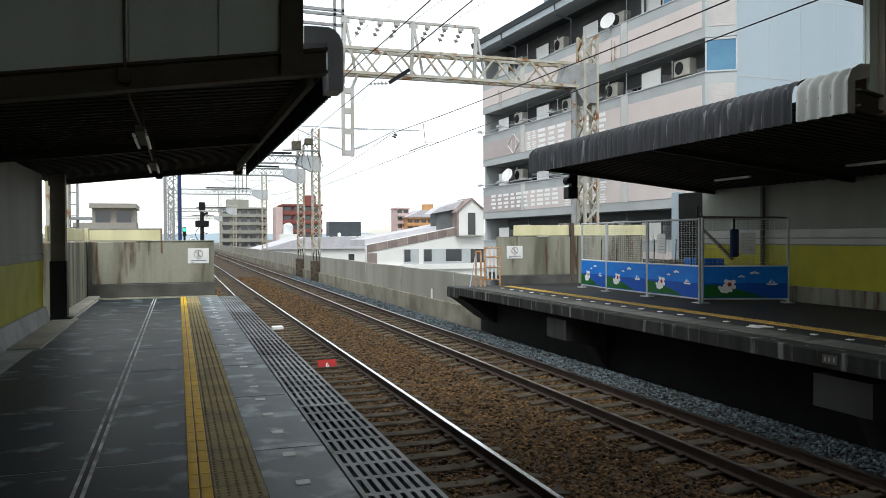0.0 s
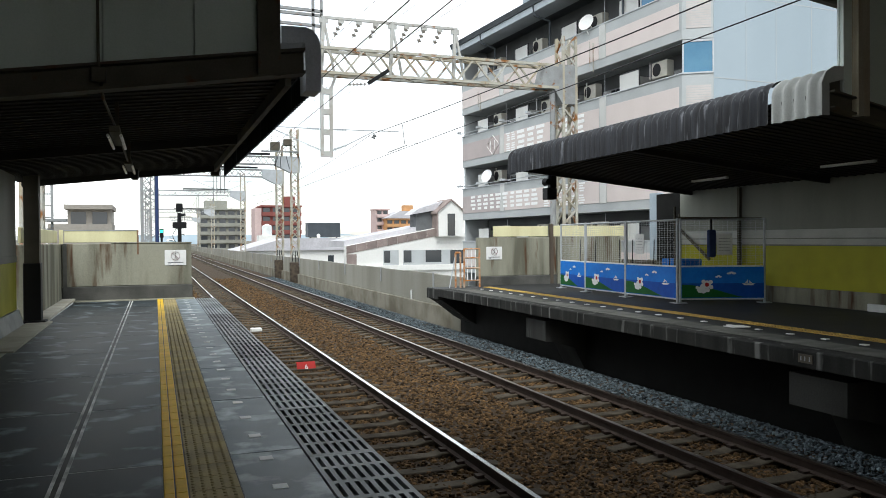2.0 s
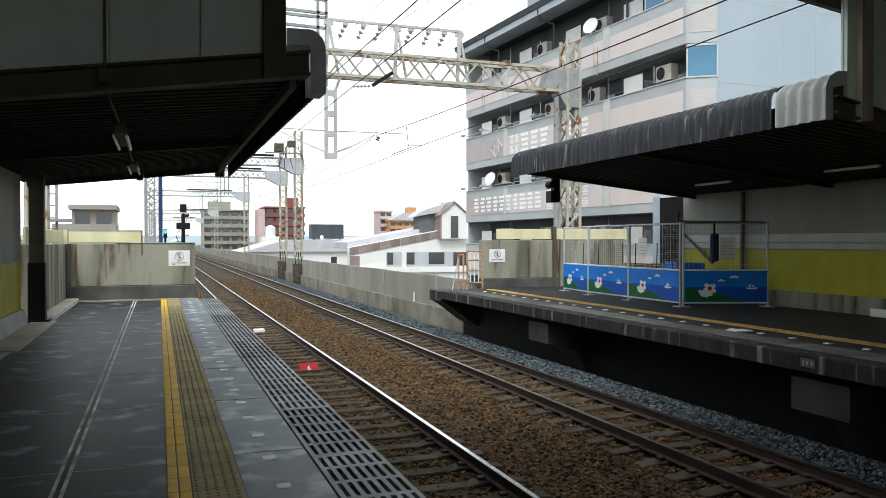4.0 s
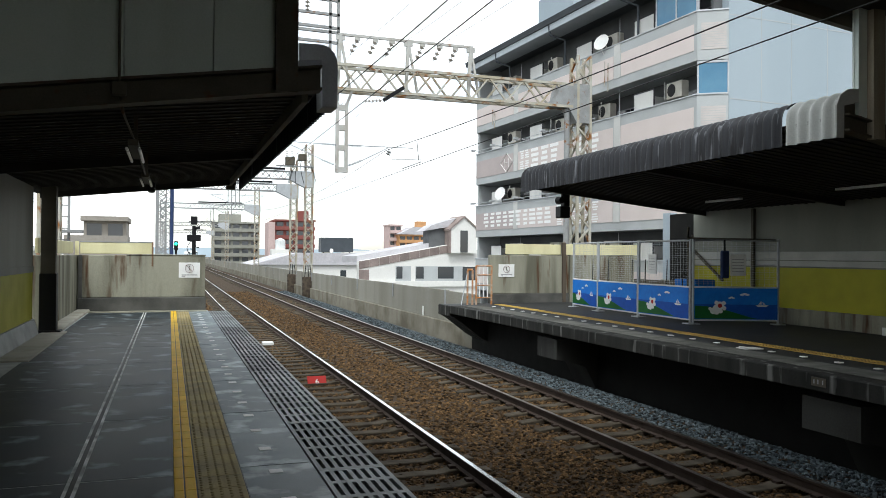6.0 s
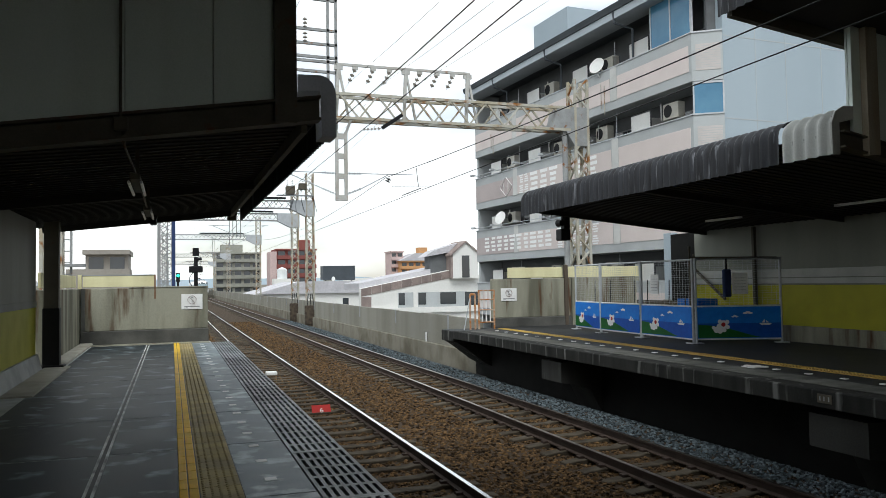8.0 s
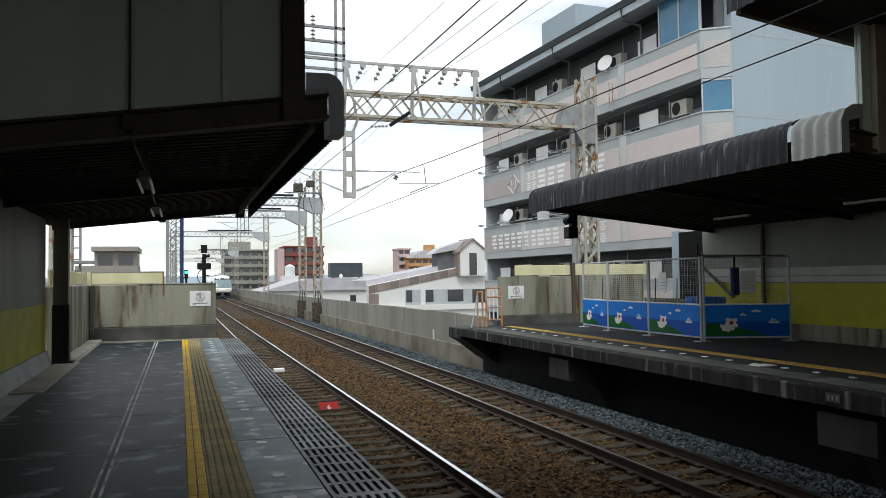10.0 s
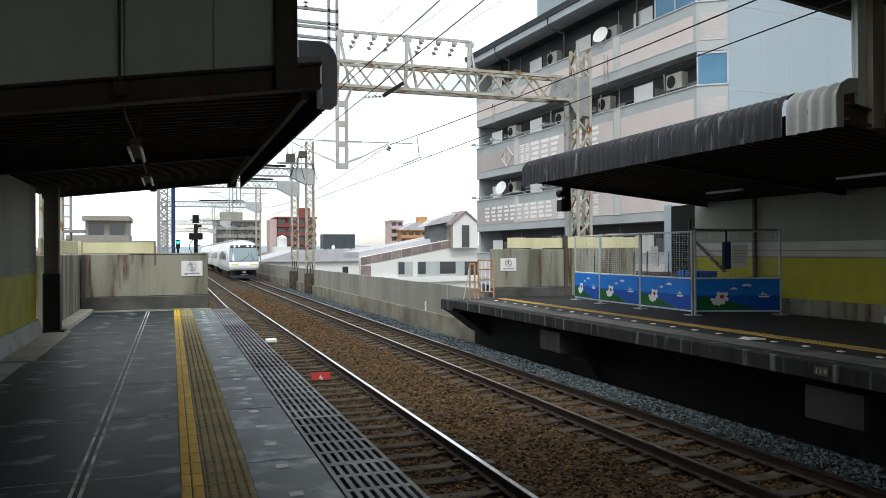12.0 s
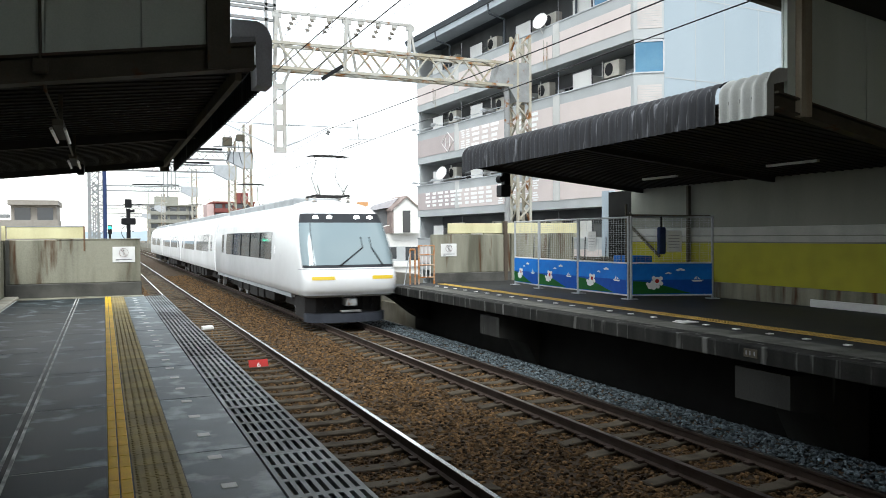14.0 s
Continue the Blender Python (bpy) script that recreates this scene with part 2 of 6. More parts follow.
def track(cx, label, head):
    top = thing("railway_track", label, "track", "tracks", "structure", (cx, 0, RAILZ))
    for sx in (-0.5665, 0.5665):
        bm = rail_mesh()
        bmesh.ops.translate(bm, vec=(sx, 0, 0), verts=bm.verts)
        r = part("rail", bm, RAILSIDE, top, "rusty steel rail")
        part("rail_head", box(sx - 0.03, sx + 0.03, -60, 400, -0.006, 0.0), head, r, "running surface of the rail")
    bm = bmesh.new()
    prism(bm, [(-1.0, -0.33), (1.0, -0.33), (1.0, -0.19), (0.62, -0.15), (0.42, -0.15), (0.3, -0.18), (-0.3, -0.18), (-0.42, -0.15), (-0.62, -0.15), (-1.0, -0.19)], "y", -0.11, 0.11)
    bmesh.ops.bevel(bm, geom=bm.edges[:], offset=0.012, segments=1, affect="EDGES")
    first = part("sleeper", bm, SLEEPER, top)
    first.location.y = -11.5
    rnd = random.Random(3)
    for i in range(1, 220):
        share("sleeper", first.data, top, rnd.uniform(-0.03, 0.03), -11.5 + i * 0.625 + rnd.uniform(-0.02, 0.02), rnd.uniform(-0.012, 0.008), rnd.uniform(-0.8, 0.8))
    bm = bmesh.new()
    for i in range(0, 60):
        for sx in (-0.5665, 0.5665):
            for d in (-0.1, 0.1):
                put(bm, sx + d - 0.045, sx + d + 0.045, 1.0 + i * 0.625 - 0.05, 1.0 + i * 0.625 + 0.05, -0.155, -0.12)
    tagged(part("rail_fastening", bm, RAILSIDE, top), kind="stuff")
    return top


track(TRACKS[0], "single railway track with polished rails on concrete sleepers", RAIL)
track(TRACKS[1], "single railway track with dull brown rails beside the far platform", DULLRAIL)


def stones(name, label, material, count, spots, seed):
    rnd = np.random.RandomState(seed)
    base = np.array([(-1, -.7, -.5), (1, -.8, -.5), (.8, .9, -.5), (-.9, .7, -.5), (-.6, -.5, .5), (.5, -.6, .6), (.6, .4, .45), (-.4, .6, .55)])
    quads = np.array([(0, 3, 2, 1), (4, 5, 6, 7), (0, 1, 5, 4), (1, 2, 6, 5), (2, 3, 7, 6), (3, 0, 4, 7)])
    vs, fs = [], []
    for i in range(count):
        x, y, z = spots(rnd)
        s = rnd.uniform(0.018, 0.042)
        a, t = rnd.uniform(0, 6.28), rnd.uniform(-0.7, 0.7)
        p = base * (1 + rnd.uniform(-0.3, 0.3, (8, 3))) * s * np.array([1, rnd.uniform(0.6, 1), rnd.uniform(0.5, 0.9)])
        ca, sa, ct, st = math.cos(a), math.sin(a), math.cos(t), math.sin(t)
        p = p @ np.array([[1, 0, 0], [0, ct, -st], [0, st, ct]]) @ np.array([[ca, -sa, 0], [sa, ca, 0], [0, 0, 1]])
        vs.append(p + (x, y, z))
        fs.append(quads + 8 * i)
    me = bpy.data.meshes.new(name)
    me.from_pydata(np.concatenate(vs).tolist(), [], np.concatenate(fs).tolist())
    me.materials.append(material)
    tagged(new(name, me), label, "ballast", kind="stuff")


def brown_spot(rnd):
    y = 2.2 + 60 * rnd.uniform() ** 2.1 if rnd.uniform() < 0.88 else rnd.uniform(-9, 2.2)
    x = rnd.uniform(1.5, 7.7)
    z = -1.30 - 0.035 * math.exp(-((x - 4.88) / 0.4) ** 2)
    return x, y, z + rnd.uniform(-0.005, 0.02)


def blue_spot(rnd):
    y = 2.2 + 60 * rnd.uniform() ** 1.5
    x = rnd.uniform(7.72, 9.15)
    z = -1.285 - max(0, x - 8.55) * 0.3
    return x, y, z + rnd.uniform(-0.005, 0.03)


stones("ballast_stones", "loose rust-brown ballast stones between the sleepers", STONE_B, 90000, brown_spot, 5)
stones("fresh_ballast", "blue-grey fresh ballast heaped beside the far rail", STONE_G, 22000, blue_spot, 6)

# shade under the platform and at the wall end, put into the colour
SHADEC = mat("shade-black concrete", (0.012, 0.012, 0.011), 0.9, scale=2, amount=0.6, bump=0.1)

LOWWALL = mat("stained lower concrete", (0.24, 0.225, 0.18), 0.9, dark=(0.12, 0.105, 0.075), scale=0.9, amount=0.9, grain=30, bump=0.2)

# ---- parapet along the far side of the tracks ----
def parapet():
    top = thing("parapet_wall", "long grey concrete parapet wall beside the tracks", "wall", kind="structure")
    y, i = 24.36, 0
    rnd = random.Random(8)
    while y < 330:
        ln = 3.6 if i else 3.0
        z = 0.28 + rnd.uniform(-0.012, 0.012)
        bm = bmesh.new()
        put(bm, 9.62, 9.78, y + 0.004, y + ln - 0.004, -2.2, z, 0.006)
        part("wall_panel", bm, PARAPET, top)
        if i % 2 == 1:
            part("joint_post", box(9.585, 9.618, y - 0.07, y + 0.07, -0.3, z + 0.03, 0.006), STEEL, top)
        y += ln
        i += 1
    bm = bmesh.new()
    put(bm, 9.5, 9.615, 24.36, 330, -2.2, -0.82, 0.02)
    part("lower_wall", bm, LOWWALL, top, "stained lower course of the wall")
    # stretch below the platform, coloured as black as its shade
    part("wall_panel", box(9.5, 9.78, 8.0, 24.35, -2.2, -0.4), SHADEC, top)
    part("kerb", box(9.1, 9.5, 23.4, 330, -1.75, -1.5, 0.02), CONCRETE_LOW, top)
    part("marker", box(9.55, 9.60, 29.9, 29.98, -0.9, -0.45), WHITE, top, "small white marker plate")


parapet()

# ---- the platform that the camera stands on ----
PX = 1.51
DRAIN = mat("scuffed drain rim", (0.75, 0.77, 0.76), 0.5, dark=(0.16, 0.16, 0.16), scale=4, amount=0.9, bump=0.1)
DUST = mat("pale joint dust", (0.5, 0.52, 0.51), 0.9, scale=3, amount=0.7, bump=0.1)


def near_platform():
    f = setting("platform_floor", box(-2.6, PX - 0.5, -12, 22.83, -0.25, -0.0015), DUST, "dark worn asphalt platform floor with smeared stains", "platform")
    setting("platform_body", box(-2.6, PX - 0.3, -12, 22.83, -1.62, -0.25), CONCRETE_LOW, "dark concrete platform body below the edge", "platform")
    # dark paving slabs, in two rows beside the drain
    for a, b in ((-1.95, -0.63), (-0.545, 0.045)):
        bm = box(a, b, 0, 2.025, -0.012, 0.0)
        me = part("paving_slab", bm, ASPHALT, f).data
        f.children[-1].location.y = -10.54
        for i in range(1, 16):
            share("paving_slab", me, f, 0, -10.54 + i * 2.045)
    bm = box(0.51, 1.015, 0, 2.025, -0.012, 0.002)
    first = part("edge_slab", bm, PAVING, f)
    first.location.y = -10.48
    for i in range(1, 16):
        share("edge_slab", first.data, f, 0, -10.48 + i * 2.045)
    part("end_strip", box(-1.98, 0.98, 22.19, 22.83, -0.012, 0.004), CONCRETE, f, "pale dusty concrete strip at the foot of the end wall")
    # drain slot
    bm = bmesh.new()
    put(bm, -0.627, -0.605, -12, 22.18, -0.012, 0.003)
    put(bm, -0.571, -0.549, -12, 22.18, -0.012, 0.003)
    part("drain_rim", bm, DRAIN, f, "dull metal rim of a drain slot")
    part("drain_gap", box(-0.604, -0.572, -12, 22.18, -0.012, 0.0005), BLACK, f)
    # yellow line of short strips
    bm = box(0.05, 0.113, 0, 0.295, -0.012, 0.006, 0.004)
    put(bm, 0.121, 0.19, 0, 0.295, -0.012, 0.006, 0.004)
    first = part("yellow_strip", bm, YELLOW, f)
    first.location.y = -5.4
    for i in range(1, 93):
        share("yellow_strip", first.data, f, 0, -5.4 + i * 0.3)
    part("tile_bed", box(0.047, 0.508, -5.5, 22.2, -0.02, 0.0008), BLACK, f, "dark joints below the yellow tiles")
    # tactile tiles with raised dots
    bm = box(0.198, 0.503, 0, 0.295, -0.012, 0.003, 0.003)
    for ix in range(5):
        for iy in range(5):
            cx, cy = 0.225 + ix * 0.059, 0.03 + iy * 0.059
            r = bmesh.ops.create_cone(bm, cap_ends=True, segments=8, radius1=0.014, radius2=0.009, depth=0.006)
            bmesh.ops.translate(bm, vec=(cx, cy, 0.006), verts=r["verts"])
    first = part("tactile_tile", bm, TACTILE, f)
    first.location.y = -5.4
    for i in range(1, 93):
        share("tactile_tile", first.data, f, 0, -5.4 + i * 0.3)
    # white studs
    bm = box(0.69, 0.785, -0.05, 0.05, -0.01, 0.006, 0.003)
    first = part("edge_stud", bm, WHITE, f)
    first.location.y = 5.01 - 0.685 * 15
    for i in range(-14, 25):
        share("edge_stud", first.data, f, 0, 5.01 + i * 0.685)
    return f


near_platform()

GRATE = mat("grey ribbed edge grating", (0.25, 0.272, 0.27), 0.5, dark=(0.14, 0.153, 0.15), scale=2, amount=0.8, grain=90, bump=0.1, vary=0.4)


def edge_grating():
    """Slotted plates that widen the platform towards the rail."""
    top = thing("edge_grating", "grey slotted platform edge plates above the track", "grating", kind="structure")
    w, ln = PX - 1.03, 1.67
    bm = bmesh.new()
    nx, rows_ = 7, 5
    pitch = ln / rows_
    rib = w / (nx * 2 + 1)
    for r in range(rows_):
        put(bm, 0, w, r * pitch, r * pitch + 0.06, -0.04, 0)
        for i in range(nx + 1):
            put(bm, i * 2 * rib, i * 2 * rib + rib, r * pitch + 0.06, (r + 1) * pitch, -0.04, 0)
    put(bm, 0, w, ln - 0.03, ln - 0.005, -0.04, 0.001)
    first = part("grating_plate", bm, GRATE, top)
    y0 = 5.6 - 6 * ln
    first.location = (1.03, y0, 0.004)
    for i in range(1, 16):
        share("grating_plate", first.data, top, 1.03, y0 + i * ln, 0.004)
    bm = bmesh.new()
    for i in range(14):
        bar(bm, (0.9, y0 + i * ln, -0.4), (1.46, y0 + i * ln, -0.05), 0.06)
    part("bracket", bm, DARKSTEEL, top)


edge_grating()


def end_wall_near():
    top = thing("platform_end_wall", "stained concrete wall closing the end of the platform, rust runs", "wall", kind="structure")
    part("wall", box(-2.3, 0.95, 22.9, 23.12, 0.36, 1.5, 0.015), CONCRETE, top)
    part("plinth", box(-2.3, 0.97, 22.84, 23.14, -0.3, 0.36, 0.02), CONCRETE_LOW, top, "dark plinth")
    part("coping", box(-1.1, 0.96, 22.88, 23.14, 1.5, 1.53, 0.008), CONCRETE, top)
    part("side_wall", box(-2.5, -2.31, 16.9, 23.1, -0.1, 1.5, 0.015), CONCRETE, top)
    part("side_kerb", box(-2.3, -1.98, 16.9, 22.83, -0.02, 0.06, 0.02), PALEKERB, top)
    p = part("cream_panel", box(-2.24, -0.44, 22.96, 23.02, 1.535, 1.84, 0.008), CREAM, top, "pale yellow sheet panel on the wall top")
    part("panel_rail", box(-2.26, -0.42, 22.95, 23.03, 1.84, 1.865), STEEL, p)
    part("panel_side", box(-2.46, -2.4, 17.0, 22.9, 1.535, 1.84, 0.008), CREAM, top)
    part("panel_post", box(-2.36, -2.27, 22.93, 23.04, 1.5, 1.87), CREAM, top)
    # thin strip added for the rusty bracket and rust run, not a post
    part("gate_post", box(-0.455, -0.41, 22.88, 22.95, 1.2, 1.86), RUSTYP, top, "rust-coloured strip for a bracket and its rust run")
    part("joint_strip", box(-2.27, -2.18, 22.86, 22.9, 0.36, 1.5), CONCRETE_LOW, top)


PALEKERB = mat("dusty pale kerb", (0.46, 0.44, 0.37), 0.85, dark=(0.28, 0.26, 0.21), scale=1.6, amount=0.7, grain=40, bump=0.2)
RUSTYP = mat("rust streaked steel", (0.25, 0.16, 0.1), 0.8, dark=(0.12, 0.07, 0.04), scale=4, amount=0.9, bump=0.2, streak=True)
end_wall_near()


def notice(name, x, y, z, w=0.56, h=0.42):
    """A white notice with a red ring and a barred walker, and a line of small writing."""
    top = thing(name, "white no-trespassing notice with a red ring on concrete", "sign", "platform end notices", at=(x, y, z))
    part("board", box(0, w, -0.012, 0, 0, h, 0.004), WHITE, top)
    bm = bmesh.new()
    cx, cz, r = w * 0.5, h * 0.62, h * 0.27
    for i in range(20):
        a0, a1 = i * math.tau / 20, (i + 1) * math.tau / 20
        bar(bm, (cx + r * math.cos(a0), -0.016, cz + r * math.sin(a0)), (cx + r * math.cos(a1), -0.016, cz + r * math.sin(a1)), 0.026, 0.006)
    bar(bm, (cx - r * 0.7, -0.016, cz + r * 0.7), (cx + r * 0.7, -0.016, cz - r * 0.7), 0.022, 0.006)
    part("ring", bm, mat("dull red print", (0.16, 0.05, 0.05), 0.5), top)
    bm = bmesh.new()
    bar(bm, (cx, -0.018, cz + 0.03), (cx - 0.005, -0.018, cz - 0.03), 0.03, 0.004)
    bar(bm, (cx, -0.018, cz - 0.02), (cx + 0.03, -0.018, cz - 0.07), 0.015, 0.004)
    bar(bm, (cx, -0.018, cz - 0.02), (cx - 0.03, -0.018, cz - 0.07), 0.015, 0.004)
    put(bm, cx - 0.014, cx + 0.014, -0.02, -0.016, cz + 0.045, cz + 0.073)
    part("pictogram", bm, BLACK, top)
    bm = bmesh.new()
    put(bm, w * 0.14, w * 0.86, -0.016, -0.012, h * 0.16, h * 0.21)
    put(bm, w * 0.14, w * 0.3, -0.016, -0.012, h * 0.08, h * 0.12)
    part("writing", bm, mat("grey print", (0.2, 0.2, 0.21), 0.6), top)


notice("notice_board", 0.25, 22.895, 0.89)


def near_side_wall():
    """The wall along the back of the platform, under the canopy."""
    top = thing("wall_west", "platform back wall, yellow-green below and grey above", "wall", kind="structure")
    part("upper_wall", box(-2.62, -2.42, -12, 7.6, 1.30, 4.52), WALLGREY, top)
    part("upper_wall", box(-2.62, -2.42, 7.6, 16.5, 1.30, 2.78), WALLGREY, top)
    part("colour_band", box(-2.62, -2.42, -12, 16.5, 0.3, 1.18), OLIVE, top, "yellow-green painted band")
    part("rail_strip", box(-2.62, -2.40, -12, 16.5, 1.18, 1.30, 0.006), WALLGREY, top)
    bm = bmesh.new()
    prism(bm, [(-2.62, 0.3), (-2.38, 0.3), (-2.30, 0.0), (-2.62, 0.0)], "y", -12, 16.5)
    part("skirting", bm, mat("pale skirting", (0.42, 0.43, 0.41), 0.7, scale=2, amount=0.7, bump=0.1), top)
    part("step", box(-2.3, -1.86, 12.45, 16.9, -0.02, 0.025, 0.008), PALEKERB, top)
    c = thing("steel_column", "black-painted steel column at the back of the platform", "column", "canopy columns", at=(-2.2, 16.85, 0))
    part("shaft", box(-0.12, 0.14, -0.12, 0.12, 0.0, 2.9), DARKSTEEL, c)
    part("casing", box(-0.14, 0.16, -0.14, 0.14, 0.02, 1.15, 0.01), BLACK, c, "black base casing")
    part("foot", box(-0.2, 0.24, -0.18, 0.18, 0, 0.06, 0.01), BLACK, c)


near_side_wall()

# ---- canopies ----
def corrugated(bm, y0, y1, prof, pitch, depth):
    """A sheet whose ribs run along prof (a list of x, z), stacked along y."""
    n_ = int((y1 - y0) / (pitch / 6))
    rows_ = []
    for i in range(n_ + 1):
        s = (0.0, 0.25, 0.8, 1.0, 0.8, 0.25)[i % 6] * depth
        y = y0 + (y1 - y0) * i / n_
        row = []
        for j, (x, z) in enumerate(prof):
            a = prof[max(j - 1, 0)]
            b = prof[min(j + 1, len(prof) - 1)]
            nx, nz = (b[1] - a[1]), -(b[0] - a[0])
            k = math.hypot(nx, nz) or 1
            row.append(bm.verts.new((x + nx / k * s, y, z + nz / k * s)))
        rows_.append(row)
    for a, b in zip(rows_, rows_[1:]):
        for j in range(len(prof) - 1):
            bm.faces.new((a[j], a[j + 1], b[j + 1], b[j]))
    return bm


def canopy_near():
    top = thing("platform_canopy", "dark corrugated platform canopy rising towards the track", "canopy", "platform canopies", kind="structure")
    y0, y1 = 7.55, 18.0
    # underside sheet: low at the back, high at the edge
    bm = bmesh.new()
    prism(bm, [(-2.6, 2.78), (1.42, 3.22), (1.42, 3.27), (-2.6, 2.83)], "y", y0 + 0.2, y1)
    part("roof_sheet", bm, ROOFUNDER, top)
    bm = bmesh.new()
    y = y0 + 0.3
    while y < y1:
        bar(bm, (-2.6, y, 2.777), (1.40, y, 3.217), 0.05, 0.03)
        y += 0.22
    tagged(part("roof_rib", bm, ROOFUNDER, top), kind="stuff")
    bm = bmesh.new()
    for y in (y0 + 5.2, y1 - 0.15):
        bar(bm, (-2.5, y, 2.715), (1.36, y, 3.135), 0.1, 0.12)
    part("rafter", bm, ROOFUNDER, top)
    bm = bmesh.new()
    corrugated(bm, y0 + 0.3, y1, [(1.24, 3.54), (1.38, 3.53), (1.46, 3.47), (1.49, 3.36), (1.49, 2.98)], 0.15, 0.05)
    part("fascia", bm, FASCIA, top)
    bm = bmesh.new()
    prism(bm, [(1.15, 3.565), (1.38, 3.57), (1.44, 3.55), (1.49, 3.50), (1.52, 3.43), (1.525, 3.36), (1.525, 2.97), (1.38, 2.97), (1.37, 3.42), (1.15, 3.40)], "y", y0 - 0.02, y0 + 0.3)
    part("end_cap", bm, FASCIA_MID, top, "mid-grey folded end piece of the fascia")
    part("edge_beam", box(1.23, 1.29, y0 + 0.3, y1 + 0.05, 3.06, 3.2), DARKSTEEL, top)
    part("beam_end", box(1.17, 1.36, y1 - 0.02, y1 + 0.08, 2.98, 3.1, 0.01), DARKSTEEL, top)


canopy_near()


RUSTCREAM = mat("rust streaked cream steel", (0.42, 0.39, 0.3), 0.6, dark=(0.2, 0.13, 0.07), scale=2.5, amount=0.8, streak=True, bump=0.1)


def panel_wall(name, x0, x1, y, zl, zr, ztl, ztr, label, joints, post_x, sheet_end):
    """Sheet wall that hangs above a low canopy, on a sloping beam."""
    top = thing(name, label, "wall", kind="structure")
    def zb(x):
        return zl + (zr - zl) * (x - x0) / (x1 - x0)
    def zt(x):
        return ztl + (ztr - ztl) * (x - x0) / (x1 - x0)
    a0, a1 = (x0, sheet_end) if sheet_end > post_x else (sheet_end, x1)
    cuts = [a0] + joints + [a1]
    for a, b in zip(cuts, cuts[1:]):
        bm = bmesh.new()
        prism(bm, [(a + 0.006, zb(a)), (b - 0.006, zb(b)), (b - 0.006, zt(b)), (a + 0.006, zt(a))], "y", y - 0.03, y + 0.03)
        part("wall_sheet", bm, PANEL, top)
    bm = bmesh.new()
    prism(bm, [(a0, zb(a0) - 0.02), (a1, zb(a1) - 0.02), (a1, zt(a1)), (a0, zt(a0))], "y", y + 0.035, y + 0.07)
    part("backing_sheet", bm, PANEL, top)
    bm = bmesh.new()
    for dz, h, d in ((0.0, 0.025, 0.12), (-0.21, 0.025, 0.12), (-0.105, 0.2, 0.02)):
        prism(bm, [(x0, zb(x0) + dz - h / 2 - 0.02), (x1, zb(x1) + dz - h / 2 - 0.02), (x1, zb(x1) + dz + h / 2 - 0.02), (x0, zb(x0) + dz + h / 2 - 0.02)], "y", y - d, y + d * 0.5)
    part("beam", bm, DARKSTEEL, top, "dark sloping steel beam")
    part("post", box(post_x - 0.1, post_x + 0.1, y - 0.14, y - 0.035, zb(min(max(post_x, x0), x1)) - 0.24, zt(post_x)), RUSTCREAM if x0 > 5 else DARKSTEEL, top)
    return top


panel_wall("wall_above_canopy", -2.6, 1.34, 7.45, 2.76, 3.335, 4.55, 5.0, "pale sheet wall panels above the low canopy", [-0.39, 0.36], 1.01, 1.1)


def conduit(x, y0, y1, z):
    top = thing("strip_light", "unlit twin fluorescent strip light below the canopy", "lamp", "canopy lights", at=(x, y0, z))
    part("housing", box(-0.05, 0.05, 0, 1.25, 0, 0.06, 0.006), DARKSTEEL, top)
    bm = bmesh.new()
    for s in (-0.06, 0.06):
        bar(bm, (s, 0.03, -0.03), (s, 1.22, -0.03), 0.032, round_=8)
    part("tube", bm, mat("unlit tube glass", (0.7, 0.7, 0.68), 0.3), top, "white fluorescent tube")
    part("hanger", box(-0.02, 0.02, 0.6, 0.64, 0.06, 0.4), DARKSTEEL, top)


conduit(-0.35, 8.4, 0, 2.62)
conduit(-0.33, 11.8, 0, 2.62)


def drop_conduit():
    t = thing("cable_conduit", "thin dark conduit dropping to the strip lights", "conduit")
    bm = bmesh.new()
    bar(bm, (-0.42, 7.3, 4.5), (-0.42, 7.3, 2.98), 0.025, round_=8)
    bar(bm, (-0.42, 7.3, 2.98), (-0.40, 7.55, 2.80), 0.03, round_=8)
    bar(bm, (-0.40, 7.55, 2.80), (-0.35, 8.5, 2.70), 0.025, round_=8)
    part("pipe", bm, DARKSTEEL, t)
    part("junction_box", box(-0.48, -0.36, 7.27, 7.35, 2.9, 3.02, 0.01), DARKSTEEL, t)
    part("end_fitting", box(-0.36, -0.24, 14.3, 14.6, 2.60, 2.76, 0.02), BLACK, t)
    part("cable_run", bar(bmesh.new(), (-0.33, 9.65, 2.66), (-0.33, 11.8, 2.66), 0.025, round_=6), DARKSTEEL, t)
    part("cable_run", bar(bmesh.new(), (-0.33, 13.05, 2.66), (-0.30, 14.3, 2.68), 0.025, round_=6), DARKSTEEL, t)


drop_conduit()

# ---- far platform ----
RX = 8.33
FARSLAB = mat("brownish edge slab", (0.13, 0.13, 0.115), 0.7, dark=(0.07, 0.07, 0.062), scale=2.5, amount=0.9, grain=60, bump=0.15, vary=0.2)
PIERC = mat("dark pier concrete", (0.05, 0.05, 0.046), 0.85, dark=(0.025, 0.025, 0.023), scale=1.6, amount=0.8, grain=40, bump=0.3, streak=True, rust=(0.2, 0.2, 0.19), rust_at=0.7)
FARTACT = mat("yellow far tactile tile", (0.46, 0.31, 0.07), 0.7, dark=(0.3, 0.21, 0.08), scale=2.5, amount=0.9, grain=60, bump=0.1, vary=0.12)
FARFLOOR = mat("dark far asphalt", (0.028, 0.029, 0.03), 0.6, dark=(0.045, 0.046, 0.046), scale=0.8, amount=0.8, grain=120, bump=0.1)


